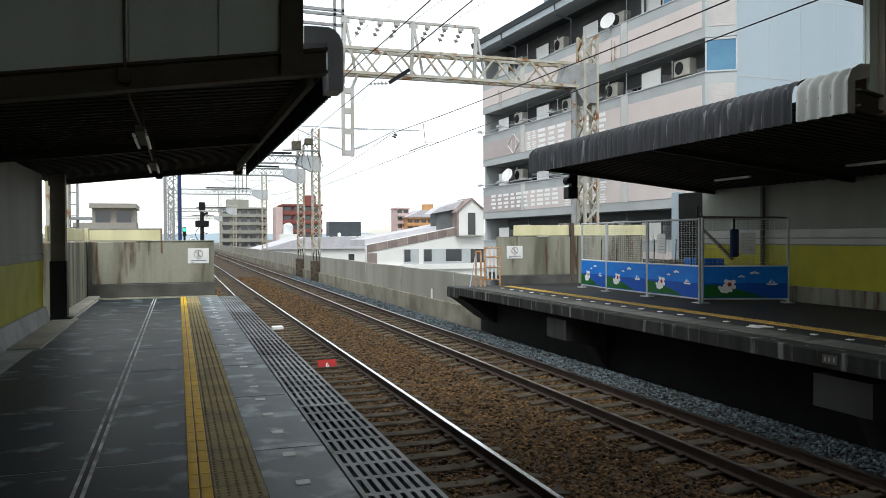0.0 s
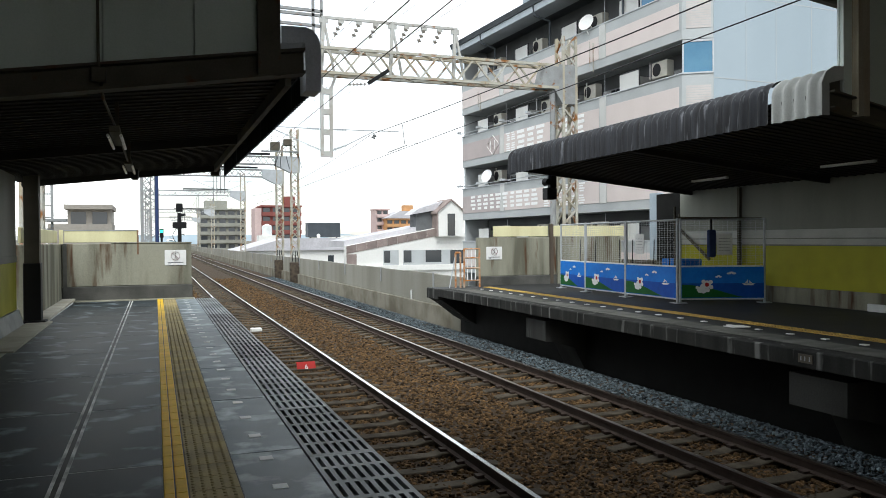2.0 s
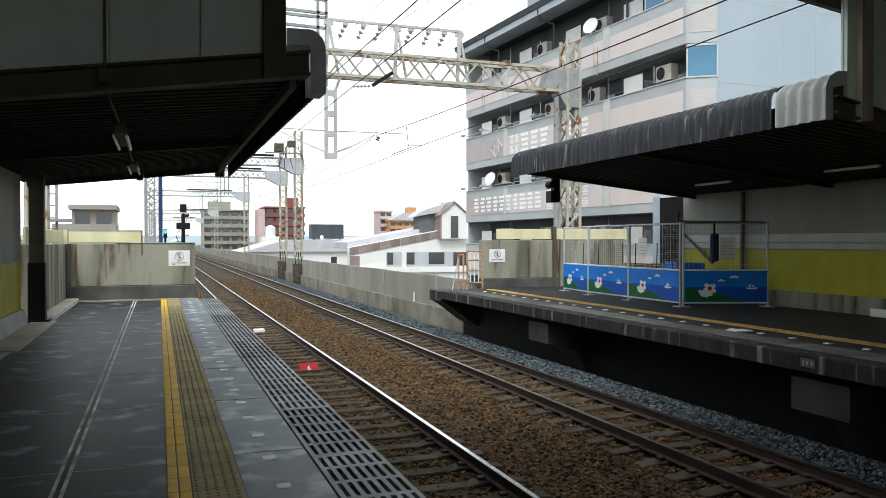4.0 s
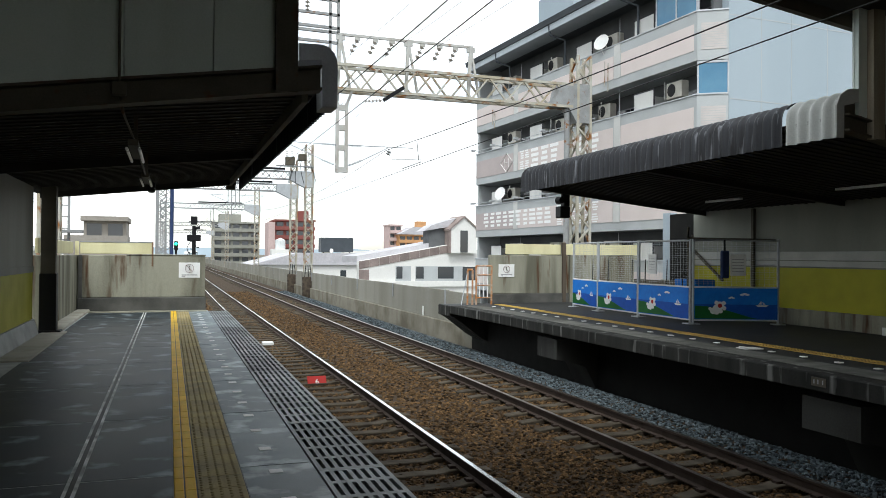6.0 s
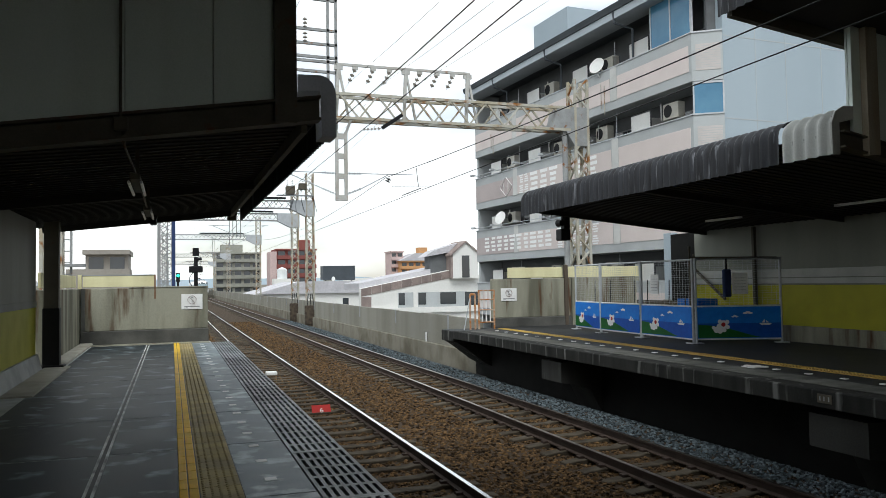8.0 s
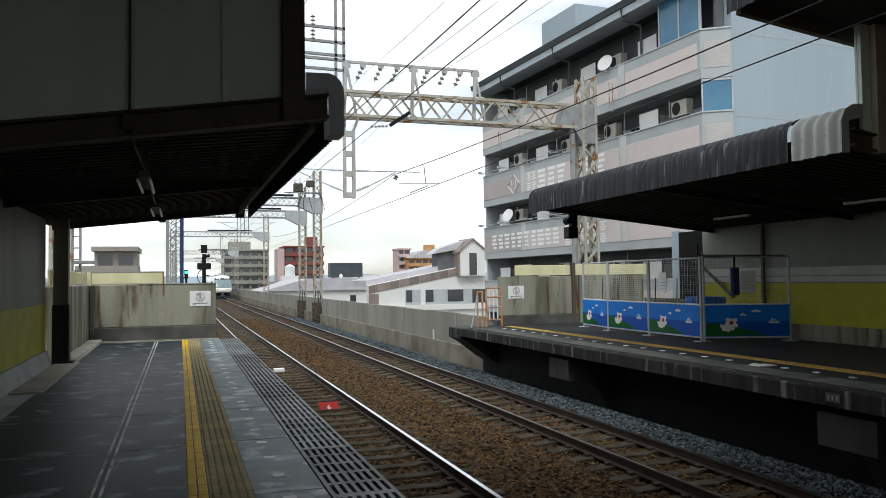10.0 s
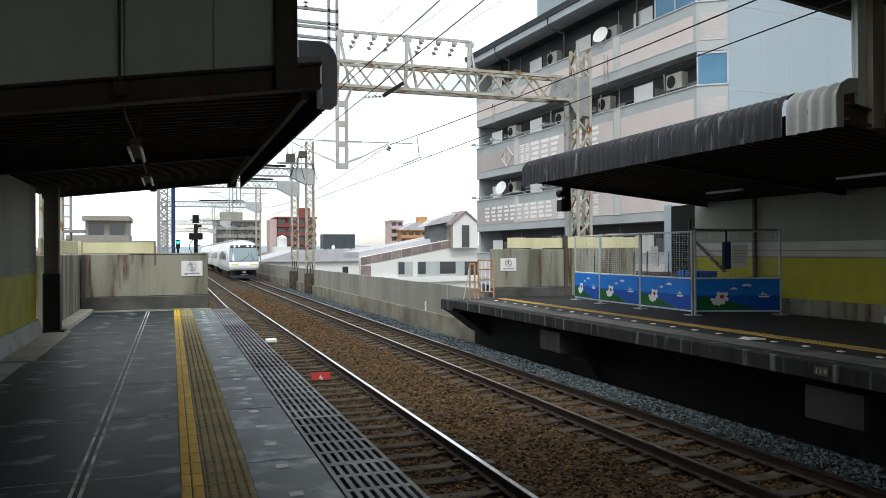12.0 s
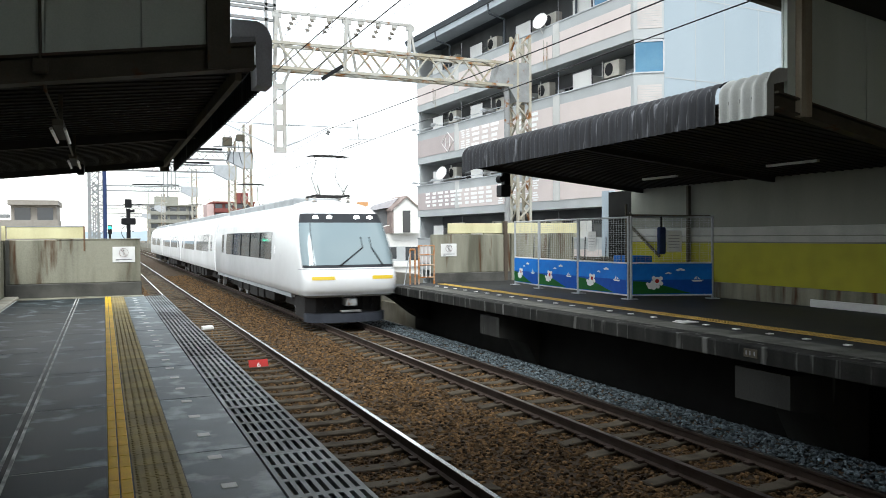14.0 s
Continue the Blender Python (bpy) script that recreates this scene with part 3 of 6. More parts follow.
def far_platform():
    f = setting("far_platform_floor", box(RX, 14.0, -12, 24.3, -0.235, -0.008), FARFLOOR, "dark asphalt floor of the far platform", "platform")
    # thin black sheet on the deck in place of the platform's shade
    setting("deck_edge", box(9.0, 10.0, -12, 24.3, -1.62, -1.60), SHADEC, "near-black strip on the deck, for shade under the far platform", "viaduct")
    bm = bmesh.new()
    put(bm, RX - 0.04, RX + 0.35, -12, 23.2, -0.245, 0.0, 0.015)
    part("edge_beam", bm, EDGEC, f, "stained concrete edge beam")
    # paving strips
    bm = box(RX + 0.37, RX + 0.93, 0, 0.95, -0.008, 0.002, 0.004)
    first = part("edge_slab", bm, FARSLAB, f)
    first.location.y = -11
    for i in range(1, 35):
        share("edge_slab", first.data, f, 0, -11 + i * 0.97)
    bm = box(RX + 1.6, RX + 1.9, 0, 0.295, -0.008, 0.006, 0.003)
    for ix in range(4):
        for iy in range(4):
            r = bmesh.ops.create_cone(bm, cap_ends=True, segments=6, radius1=0.018, radius2=0.01, depth=0.008)
            bmesh.ops.translate(bm, vec=(RX + 1.65 + ix * 0.067, 0.04 + iy * 0.07, 0.009), verts=r["verts"])
    first = part("tactile_tile", bm, FARTACT, f)
    first.location.y = 1.0
    for i in range(1, 75):
        share("tactile_tile", first.data, f, 0, 1.0 + i * 0.3)
    bm = box(RX + 1.13, RX + 1.22, -0.05, 0.05, -0.008, 0.008, 0.003)
    first = part("edge_stud", bm, WHITE, f)
    first.location.y = 2.92
    for i in range(1, 29):
        share("edge_stud", first.data, f, 0, 2.92 + i * 0.70)
    part("white_plate", box(RX + 0.95, RX + 1.3, 10.95, 11.22, -0.008, 0.01), WHITE, f, "white plate set in the floor")
    # brackets and piers
    for y in (-0.2, 8.32, 16.75):
        bm = bmesh.new()
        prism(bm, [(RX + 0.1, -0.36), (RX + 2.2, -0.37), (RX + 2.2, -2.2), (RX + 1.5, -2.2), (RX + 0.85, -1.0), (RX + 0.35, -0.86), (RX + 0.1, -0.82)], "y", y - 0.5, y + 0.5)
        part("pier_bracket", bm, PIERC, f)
    pl = part("edge_plate", box(RX - 0.052, RX - 0.041, 8.25, 8.5, -0.17, -0.05, 0.002), DARKSTEEL, f, "small dark plate with worn marks")
    for y in (8.29, 8.37, 8.44):
        part("mark", box(RX - 0.054, RX - 0.052, y, y + 0.02, -0.14, -0.08), STEEL, pl)
    # back wall takes the near-black colour of the shade below the platform
    part("back_wall_below", box(RX + 1.6, RX + 1.8, -12, 24.3, -2.3, -0.24), SHADEC, f)
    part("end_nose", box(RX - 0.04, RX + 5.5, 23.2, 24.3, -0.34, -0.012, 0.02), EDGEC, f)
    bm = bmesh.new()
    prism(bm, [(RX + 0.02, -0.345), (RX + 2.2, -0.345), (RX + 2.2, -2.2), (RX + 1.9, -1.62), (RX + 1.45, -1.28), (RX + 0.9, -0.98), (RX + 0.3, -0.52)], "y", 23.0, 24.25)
    part("end_haunch", bm, EDGEC, f, "dark sloping haunch under the platform end")
    # black sheet stands in for the shaded underside
    part("under_slab", box(RX + 0.4, RX + 1.65, -12, 24.2, -0.30, -0.24), SHADEC, f)


far_platform()


STAIN = mat("dark stained steel", (0.11, 0.09, 0.07), 0.8, dark=(0.06, 0.045, 0.035), scale=4, amount=0.9, bump=0.2, streak=True)


def end_wall_far():
    top = thing("platform_end_wall", "stained concrete wall closing the far platform end", "wall", kind="structure")
    part("wall", box(10.15, 13.1, 24.4, 24.6, 0.3, 1.6, 0.015), CONCRETE, top)
    part("plinth", box(10.15, 13.1, 24.34, 24.62, -0.3, 0.3, 0.02), CONCRETE_LOW, top, "dark plinth")
    part("return_wall", box(13.15, 16.0, 24.4, 24.6, -0.3, 1.62, 0.015), CONCRETE, top)
    part("panel", box(10.75, 12.82, 24.46, 24.52, 1.63, 1.98, 0.008), CREAM, top, "pale yellow sheet panel on the wall top")
    part("panel", box(12.95, 16.0, 24.46, 24.52, 1.63, 2.0, 0.008), CREAM, top)
    part("post", box(12.83, 12.95, 24.32, 24.42, 0.0, 2.05), STAIN, top)


end_wall_far()
notice("notice_board", 10.45, 24.395, 0.86, 0.58, 0.43)


def far_wall():
    top = thing("wall_east", "far platform back wall, yellow-green band under grey boards", "wall", kind="structure")
    x0, x1, ye = 13.9, 14.1, 18.6
    part("base", box(x0 - 0.05, x1, -12, ye, 0, 0.38, 0.01), CONCRETE, top, "streaked concrete base")
    part("colour_band", box(x0, x1, -12, ye, 0.38, 1.34), OLIVE, top, "yellow-green painted band")
    bm = bmesh.new()
    put(bm, x0 - 0.03, x1, -12, ye, 1.37, 1.50, 0.006)
    put(bm, x0 - 0.02, x1, -12, ye, 1.52, 1.72, 0.006)
    part("rail_strip", bm, mat("pale strip", (0.5, 0.5, 0.46), 0.6, scale=2, amount=0.4, bump=0.05), top)
    part("upper_wall", box(x0 + 0.01, x1, -12, 8.4, 1.34, 4.25), WALLGREY, top)
    part("upper_wall", box(x0 + 0.01, x1, 8.4, ye, 1.34, 2.84), WALLGREY, top)
    # the grey wall goes on here, coloured as it looks in shade
    part("end_panel", box(x0 + 0.2, x1 + 0.15, ye, 19.98, 0.0, 2.84), SHADEC, top, "near-black wall end, shade put into its colour")
    c = thing("steel_column", "white-cased column at the end of the back wall", "column", "canopy columns", at=(14.3, 20.2, 0))
    part("shaft", box(-0.16, 0.06, -0.2, 0.2, 0.9, 2.9, 0.01), SIDEWALL, c)
    part("plinth", box(-0.2, 0.34, -0.24, 0.24, 0, 0.9, 0.01), CONCRETE, c)
    part("small_plate", box(-0.1, 0.08, -0.22, -0.2, 1.75, 2.1), WHITE, c)
    c = thing("post", "thin dark post on the back wall", "post", at=(13.82, 16.1, 0))
    part("pole", box(-0.04, 0.04, -0.04, 0.04, 0, 2.8), DARKSTEEL, c)
    b = thing("white_board", "low white board leaning on the back wall", "board", at=(13.8, 11.0, 0))
    part("board", box(-0.03, 0.03, -1.9, 1.27, 0, 0.16, 0.006), WHITE, b)


far_wall()


def canopy_far():
    top = thing("platform_canopy", "dark corrugated canopy of the far platform with a pale end", "canopy", "platform canopies", kind="structure")
    y0, y1 = 8.2, 18.25
    bm = bmesh.new()
    prism(bm, [(8.45, 3.42), (14.3, 2.80), (14.3, 2.86), (8.45, 3.48)], "y", y0 + 0.2, y1)
    part("roof_sheet", bm, ROOFUNDER, top)
    bm = bmesh.new()
    y = y0 + 0.3
    while y < y1:
        bar(bm, (8.5, y, 3.41), (14.2, y, 2.808), 0.05, 0.03)
        y += 0.22
    tagged(part("roof_rib", bm, ROOFUNDER, top), kind="stuff")
    bm = bmesh.new()
    for y in (y0 + 5.2, y1 - 0.15):
        bar(bm, (8.6, y, 3.335), (14.2, y, 2.745), 0.1, 0.12)
    part("rafter", bm, ROOFUNDER, top)
    prof = [(8.75, 3.83), (8.64, 3.828), (8.55, 3.80), (8.47, 3.745), (8.42, 3.68), (8.395, 3.6), (8.39, 3.4), (8.39, 3.18)]
    bm = bmesh.new()
    corrugated(bm, y0 + 0.98, y1, prof[::-1], 0.19, 0.045)
    part("fascia", bm, FASCIA, top, "sooty corrugated fascia sheets", smooth=True)
    bm = bmesh.new()
    corrugated(bm, y0, y0 + 0.96, prof[::-1], 0.22, 0.06)
    part("fascia_end", bm, FASCIA_NEW, top, "pale clean corrugated end sheet", smooth=True)
    bm = bmesh.new()
    prism(bm, [(8.75, 3.84), (8.58, 3.83), (8.44, 3.75), (8.37, 3.6), (8.37, 3.17), (8.5, 3.17), (8.5, 3.6), (8.75, 3.66)], "y", y0 - 0.03, y0)
    part("end_cap", bm, FASCIA_NEW, top)
    part("end_filler", box(8.46, 8.78, y0 + 0.03, y0 + 0.06, 3.3, 3.7), DARKSTEEL, top)
    bm = bmesh.new()
    for y in (10.95, 14.96):
        put(bm, 12.46, 12.54, y, y + 1.25, 2.91, 2.96)
    part("strip_light", bm, mat("unlit tube glass", (0.7, 0.7, 0.68), 0.3), top, "unlit strip light")


canopy_far()
panel_wall("wall_above_canopy", 8.5, 14.1, 8.2, 3.5, 2.42, 4.98, 4.2, "pale sheet wall panels above the far canopy", [10.3, 12.2], 8.99, 8.74)


def high_roof():
    """Tall station roofs that begin where the low canopies end, and an unseen one added for shade."""
    bm = bmesh.new()
    prism(bm, [(-2.7, 4.5), (2.5, 5.2), (2.5, 5.3), (-2.7, 4.62)], "y", -14, 7.7)
    tagged(part("high_roof", bm, ROOFUNDER), "dark high station roof over the platform", "roof", kind="structure")
    bm = bmesh.new()
    prism(bm, [(6.95, 5.2), (14.2, 4.2), (14.2, 4.32), (6.95, 5.3)], "y", -14, 8.6)
    r = tagged(part("high_roof_far", bm, ROOFUNDER), "dark high station roof over the far platform", "roof", kind="structure")
    bm = bmesh.new()
    corrugated(bm, -14, 8.6, [(6.9, 5.02), (6.9, 5.45), (7.1, 5.55)], 0.155, 0.03)
    part("fascia", bm, FASCIA, r)
    bm = bmesh.new()
    for y in (8.45, 5.0, 1.5):
        bar(bm, (7.0, y, 5.08), (14.1, y, 4.12), 0.1, 0.18)
    part("rafter", bm, DARKSTEEL, r)
    setting("wall_south", box(-2.7, 1.0, -12.2, -12, -0.1, 5.0), WALLGREY, "plain grey wall behind the platform", "wall")
    setting("wall_south_far", box(8.8, 14.2, -12.2, -12, -0.1, 5.0), WALLGREY, "plain grey wall behind the far platform", "wall")
    # out-of-view roof added over the tracks to darken the ground near the camera
    setting("passage_roof", box(1.0, 9.0, -9.0, 6.2, 5.62, 5.9), ROOFUNDER, "unseen roof over the tracks, added for shade", "roof")


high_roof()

# ---- overhead line gantries ----
def lattice(bm, a, b, w, h, n_, chord=0.09, web=0.05, up=(0, 0, 1)):
    """A four-chord lattice girder from a to b, w across and h deep."""
    a, b = Vector(a), Vector(b)
    u = (b - a).normalized()
    v = Vector(up)
    s = u.cross(v).normalized()
    c = [(s * i * w / 2 + v * j * h / 2) for i, j in ((-1, -1), (1, -1), (1, 1), (-1, 1))]
    for k in c:
        bar(bm, a + k, b + k, chord)
    ln = (b - a) / n_
    for i in range(n_):
        p, q = a + ln * i, a + ln * (i + 1)
        for j in range(4):
            c0, c1 = c[j], c[(j + 1) % 4]
            if i % 2:
                c0, c1 = c1, c0
            bar(bm, p + c0, q + c1, web)


def insulator(bm, a, b, r=0.06, n_=4):
    a, b = Vector(a), Vector(b)
    bar(bm, a, b, 0.025, round_=6)
    d = (b - a).normalized()
    for i in range(n_):
        c = a + (b - a) * ((i + 0.5) / n_)
        m = Matrix.Translation(c) @ d.to_track_quat("Z", "Y").to_matrix().to_4x4()
        bmesh.ops.create_cone(bm, cap_ends=True, segments=8, radius1=r, radius2=r * 0.45, depth=0.05, matrix=m)


PALESTEEL = mat("pale weathered steel", (0.46, 0.46, 0.44), 0.6, dark=(0.34, 0.31, 0.26), scale=2.5, amount=0.6, rust=(0.25, 0.12, 0.05), rust_at=0.68, bump=0.1)
PORCELAIN = mat("weathered porcelain", (0.35, 0.32, 0.28), 0.35, scale=8, amount=0.6, bump=0.05)


def near_gantry():
    y = 25.0
    top = thing("catenary_gantry", "rust-stained lattice steel gantry over both tracks", "gantry", "overhead line gantries")
    bm = bmesh.new()
    lattice(bm, (13.85, y, -1.5), (13.85, y, 8.7), 0.5, 0.5, 20, 0.09, 0.06, up=(0, 1, 0))
    part("column", bm, RUSTY, top)
    bm = bmesh.new()
    lattice(bm, (-3.2, y, 7.25), (13.4, y, 7.25), 0.5, 0.78, 26, 0.09, 0.055)
    part("beam", bm, RUSTY, top, "lattice beam, rusty flanges")
    bm = bmesh.new()
    prism(bm, [(12.7, 6.86), (13.2, 6.86), (13.55, 6.3), (14.12, 6.3), (14.12, 7.68), (12.9, 7.68)], "y", y - 0.29, y + 0.29)
    part("gusset_plate", bm, STEEL, top, "riveted plate joint, streaked with rust")
    bm = bmesh.new()
    lattice(bm, (-3.25, y, -1.5), (-3.25, y, 8.6), 0.5, 0.5, 22, 0.09, 0.05, up=(0, 1, 0))
    part("column", bm, RUSTY, top)
    # ladder-like dropper between the tracks
    bm = bmesh.new()
    for s in (-0.15, 0.15):
        put(bm, 5.2 + s - 0.05, 5.2 + s + 0.05, y - 0.06, y + 0.06, 4.2, 6.45)
        bar(bm, (5.2 + s, y, 6.4), (5.2 + s * 2.4, y, 6.95), 0.08)
    for z in (4.3, 5.0, 5.65, 6.3):
        put(bm, 5.1, 5.3, y - 0.055, y + 0.055, z - 0.09, z + 0.09)
    part("dropper", bm, PALESTEEL, top, "pale grey ladder-shaped dropper")
    # upper frame with strings of insulators
    bm = bmesh.new()
    for x in (5.13, 7.41, 9.62):
        bar(bm, (x - 0.08, y, 6.95), (x, y, 8.66), 0.1)
        bar(bm, (x + 0.32, y, 6.95), (x + 0.02, y, 8.5), 0.07)
        put(bm, x - 0.14, x + 0.14, y - 0.04, y + 0.04, 8.48, 8.64)
    bar(bm, (5.05, y, 8.66), (9.7, y, 8.66), 0.08)
    for x in (5.69, 6.29, 6.85, 7.9, 8.51, 9.07):
        put(bm, x - 0.09, x + 0.09, y - 0.03, y + 0.03, 8.52, 8.64)
    part("upper_frame", bm, PALESTEEL, top)
    for x in (5.69, 6.29, 6.85, 7.9, 8.51, 9.07):
        bm = bmesh.new()
        insulator(bm, (x, y, 8.55), (x - 0.24, y - 0.05, 8.06), 0.085, 3)
        part("insulator", bm, PORCELAIN, top)
    for x0, x1, z0, z1 in ((5.36, 7.6, 5.1, 5.12), (5.36, 6.75, 4.42, 5.09), (5.04, 3.4, 5.1, 5.12), (5.04, 3.5, 4.42, 5.05)):
        bm = bmesh.new()
        s = 1 if x1 > x0 else -1
        insulator(bm, (x0, y, z0), (x0 + s * 0.5, y, z0 + (z1 - z0) * 0.3), 0.055, 6)
        bar(bm, (x0 + s * 0.5, y, z0 + (z1 - z0) * 0.3), (x1, y, z1), 0.035, round_=6)
        part("cantilever", bm, GALV, top)
    for cx, k in ((TRACKS[1], 1), (TRACKS[0], -1)):
        bm = bmesh.new()
        bar(bm, (cx + k * 1.05, y, 5.36), (cx + k * 1.12, y, 4.72), 0.03, round_=6)
        bar(bm, (cx + k * 0.55, y, 4.42), (cx + k * 1.2, y, 4.68), 0.035, round_=6)
        bar(bm, (cx + k * 0.2, y, 4.72), (cx + k * 1.6, y, 4.76), 0.02, round_=6)
        insulator(bm, (cx + k * 0.05, y, 4.86), (cx + k * 0.12, y, 5.0), 0.09, 2)
        part("registration_arm", bm, STEEL, top)
    bm = bmesh.new()
    bar(bm, (6.5, y - 0.3, 6.58), (7.17, y - 0.3, 7.04), 0.12)
    part("switch_bar", bm, BLACK, top)
    bm = bmesh.new()
    insulator(bm, (5.85, y - 0.3, 6.5), (6.45, y - 0.3, 6.56), 0.06, 5)
    part("insulator", bm, PORCELAIN, top)
    # tall mast behind the near canopy
    bm = bmesh.new()
    for s in (-0.2, 0.2):
        bar(bm, (5.22 + s * 0.7, y + 1.5, 6.8), (5.22 + s * 0.7, y + 1.5, 12.5), 0.09)
    part("mast", bm, STEEL, top)
    for z in (8.8, 9.15, 9.3, 9.75, 10.24, 11.3):
        part("cross_arm", bar(bmesh.new(), (2.2, y + 1.5, z + 0.03), (5.4, y + 1.5, z - 0.03), 0.09), STEEL, top)
    for x in (2.9, 3.6, 4.3):
        for z in (9.75, 10.24):
            bm = bmesh.new()
            insulator(bm, (x, y + 1.5, z), (x, y + 1.5, z + 0.4), 0.09, 3)
            part("insulator", bm, PORCELAIN, top)
    p = thing("grey_pole", "plain grey pole standing behind the platform end wall", "pole", at=(13.25, 24.9, -1.5))
    bm = bmesh.new()
    bar(bm, (0, 0, 0), (0, 0, 8.4), 0.2, round_=12)
    part("pole", bm, STEEL, p)


near_gantry()


def far_gantry(y, xl, xr, zb, wide_left=False, arms=True):
    top = thing("catenary_gantry", "distant lattice gantry over the tracks, pale with rust", "gantry", "overhead line gantries", at=(0, y, 0))
    bm = bmesh.new()
    lattice(bm, (xr, 0, -1.5), (xr, 0, zb + 2.5), 0.55, 0.55, 22, 0.1, 0.06, up=(0, 1, 0))
    part("column", bm, RUSTY, top)
    bm = bmesh.new()
    w = 1.1 if wide_left else 0.55
    lattice(bm, (xl, 0, -1.5), (xl, 0, zb + 0.5), w, 0.55, 16, 0.16 if wide_left else 0.1, 0.07, up=(0, 1, 0))
    part("column", bm, STEEL, top)
    bm = bmesh.new()
    lattice(bm, (xl, 0, zb), (xr - 0.5, 0, zb), 0.5, 0.6, 22, 0.09, 0.055)
    part("beam", bm, STEEL, top)
    bm = bmesh.new()
    prism(bm, [(xr - 1.5, zb + 0.35), (xr + 0.4, zb + 0.35), (xr + 0.4, zb - 0.9), (xr - 0.4, zb - 0.9), (xr - 1.5, zb - 0.35)], "y", -0.3, 0.3)
    part("gusset_plate", bm, GALV, top)
    part("cable_tray", box(3.2, 8.4, -0.4, -0.1, zb + 0.4, zb + 0.55), BLACK, top, "dark cable tray on the beam")
    if arms:
        bm = bmesh.new()
        for x in (4.7, 5.0):
            bar(bm, (x, 0, zb - 2.6), (x, 0, zb), 0.07)
        part("dropper", bm, STEEL, top)
        for s in (-1, 1):
            bm = bmesh.new()
            bar(bm, (4.85 + s * 0.2, 0, zb - 2.4), (4.85 + s * 1.9, 0, zb - 1.7), 0.05, round_=6)
            bar(bm, (4.85 + s * 0.2, 0, zb - 1.7), (4.85 + s * 2.2, 0, zb - 1.65), 0.05, round_=6)
            part("cantilever", bm, GALV, top)


far_gantry(62, -0.55, 10.3, 7.75)


def line_switch():
    """Dark switchgear on the gantry columns, with drooping leads, and cabinets at their feet."""
    t = thing("line_switchgear", "dark switchgear and drooping leads on a gantry", "switchgear", at=(9.6, 61.6, 8.2))
    part("box", box(-1.2, -0.5, -0.25, 0.25, 0.3, 0.95, 0.03), DARKSTEEL, t)
    part("box", box(-0.2, 0.4, -0.25, 0.25, 0.7, 1.2, 0.03), DARKSTEEL, t)
    for k, x in enumerate((-1.0, -0.6, -0.1, 0.3, 0.95)):
        bm = bmesh.new()
        for i in range(8):
            u0, u1 = i / 8, (i + 1) / 8
            f = lambda u: (x + 0.35 * math.sin(u * 3.1 + k), -0.1, 0.9 - 2.0 * u + 0.5 * math.sin(u * 3.1))
            bar(bm, f(u0), f(u1), 0.05, round_=5)
        part("lead", bm, BLACK, t)
    for x in (-1.1, -0.7, 0.1, 0.6):
        bm = bmesh.new()
        insulator(bm, (x, -0.1, 0.95), (x, -0.1, 1.45), 0.12, 3)
        part("insulator", bm, PORCELAIN, t)
    part("shelf", box(-1.9, 1.0, -0.2, 0.2, 0.2, 0.28), STEEL, t)
    for x, y in ((9.4, 56.6), (9.4, 64.2)):
        c = thing("lineside_cabinet", "dark rusty cabinet at the foot of a gantry column", "cabinet", "gantry cabinets", at=(x, y, -1.5))
        part("body", box(-0.42, 0.42, -0.3, 0.0, 0.0, 1.5, 0.03), STAINED, c)
        part("door", box(-0.36, 0.36, -0.33, -0.302, 0.15, 1.4, 0.01), STAINED, c)
        bm = bmesh.new()
        for k in (-0.25, 0.0, 0.22):
            bar(bm, (k, -0.2, 1.5), (k * 0.6, 0.0, 2.3), 0.06, round_=6)
        part("conduit", bm, BLACK, c)


STAINED = mat("rusty dark cabinet", (0.1, 0.08, 0.06), 0.8, dark=(0.045, 0.035, 0.028), scale=4, amount=0.9, bump=0.2)
line_switch()
far_gantry(70, -0.5, 10.3, 7.42, True)
far_gantry(100, -0.8, 10.2, 7.4)
far_gantry(150, -1.0, 9.9, 7.0)
far_gantry(200, -1.0, 9.9, 7.0)


def wires():
    """Contact and messenger wires above each track, and feeders above."""
    CABLE = mat("dark cable", (0.03, 0.03, 0.03), 0.6, scale=6, amount=0.2, bump=0)
    spans = [-25, 25, 62, 100, 150, 200, 300]
    for cx in TRACKS:
        top = thing("overhead_line", "thin overhead contact line above the track", "cable", "overhead lines")
        bm = bmesh.new()
        for a, b in zip(spans, spans[1:]):
            bar(bm, (cx, a, 4.14), (cx, b, 4.14), 0.018, round_=4)
        part("contact_wire", bm, CABLE, top)
        bm = bmesh.new()
        for a, b in zip(spans, spans[1:]):
            for i in range(10):
                t0, t1 = i / 10, (i + 1) / 10
                z = lambda t: 5.0 - 0.5 * 4 * t * (1 - t)
                bar(bm, (cx, a + (b - a) * t0, z(t0)), (cx, a + (b - a) * t1, z(t1)), 0.022, round_=4)
        part("messenger_wire", bm, CABLE, top)
    for x, z, r in ((6.6, 8.1, 0.013), (5.5, 8.1, 0.012), (7.7, 8.1, 0.012), (3.0, 10.24, 0.016), (3.7, 10.24, 0.016)):
        top = thing("feeder_cable", "dark feeder cable strung between gantries", "cable", "feeder cables")
        bm = bmesh.new()
        for a, b in ((-30, 25), (25, 62), (62, 100), (100, 200)):
            for i in range(10):
                t0, t1 = i / 10, (i + 1) / 10
                zz = lambda t: z - 0.9 * 4 * t * (1 - t) * ((b - a) / 55)
                bar(bm, (x, a + (b - a) * t0, zz(t0)), (x, a + (b - a) * t1, zz(t1)), r, round_=5)
        part("cable", bm, CABLE, top)


wires()


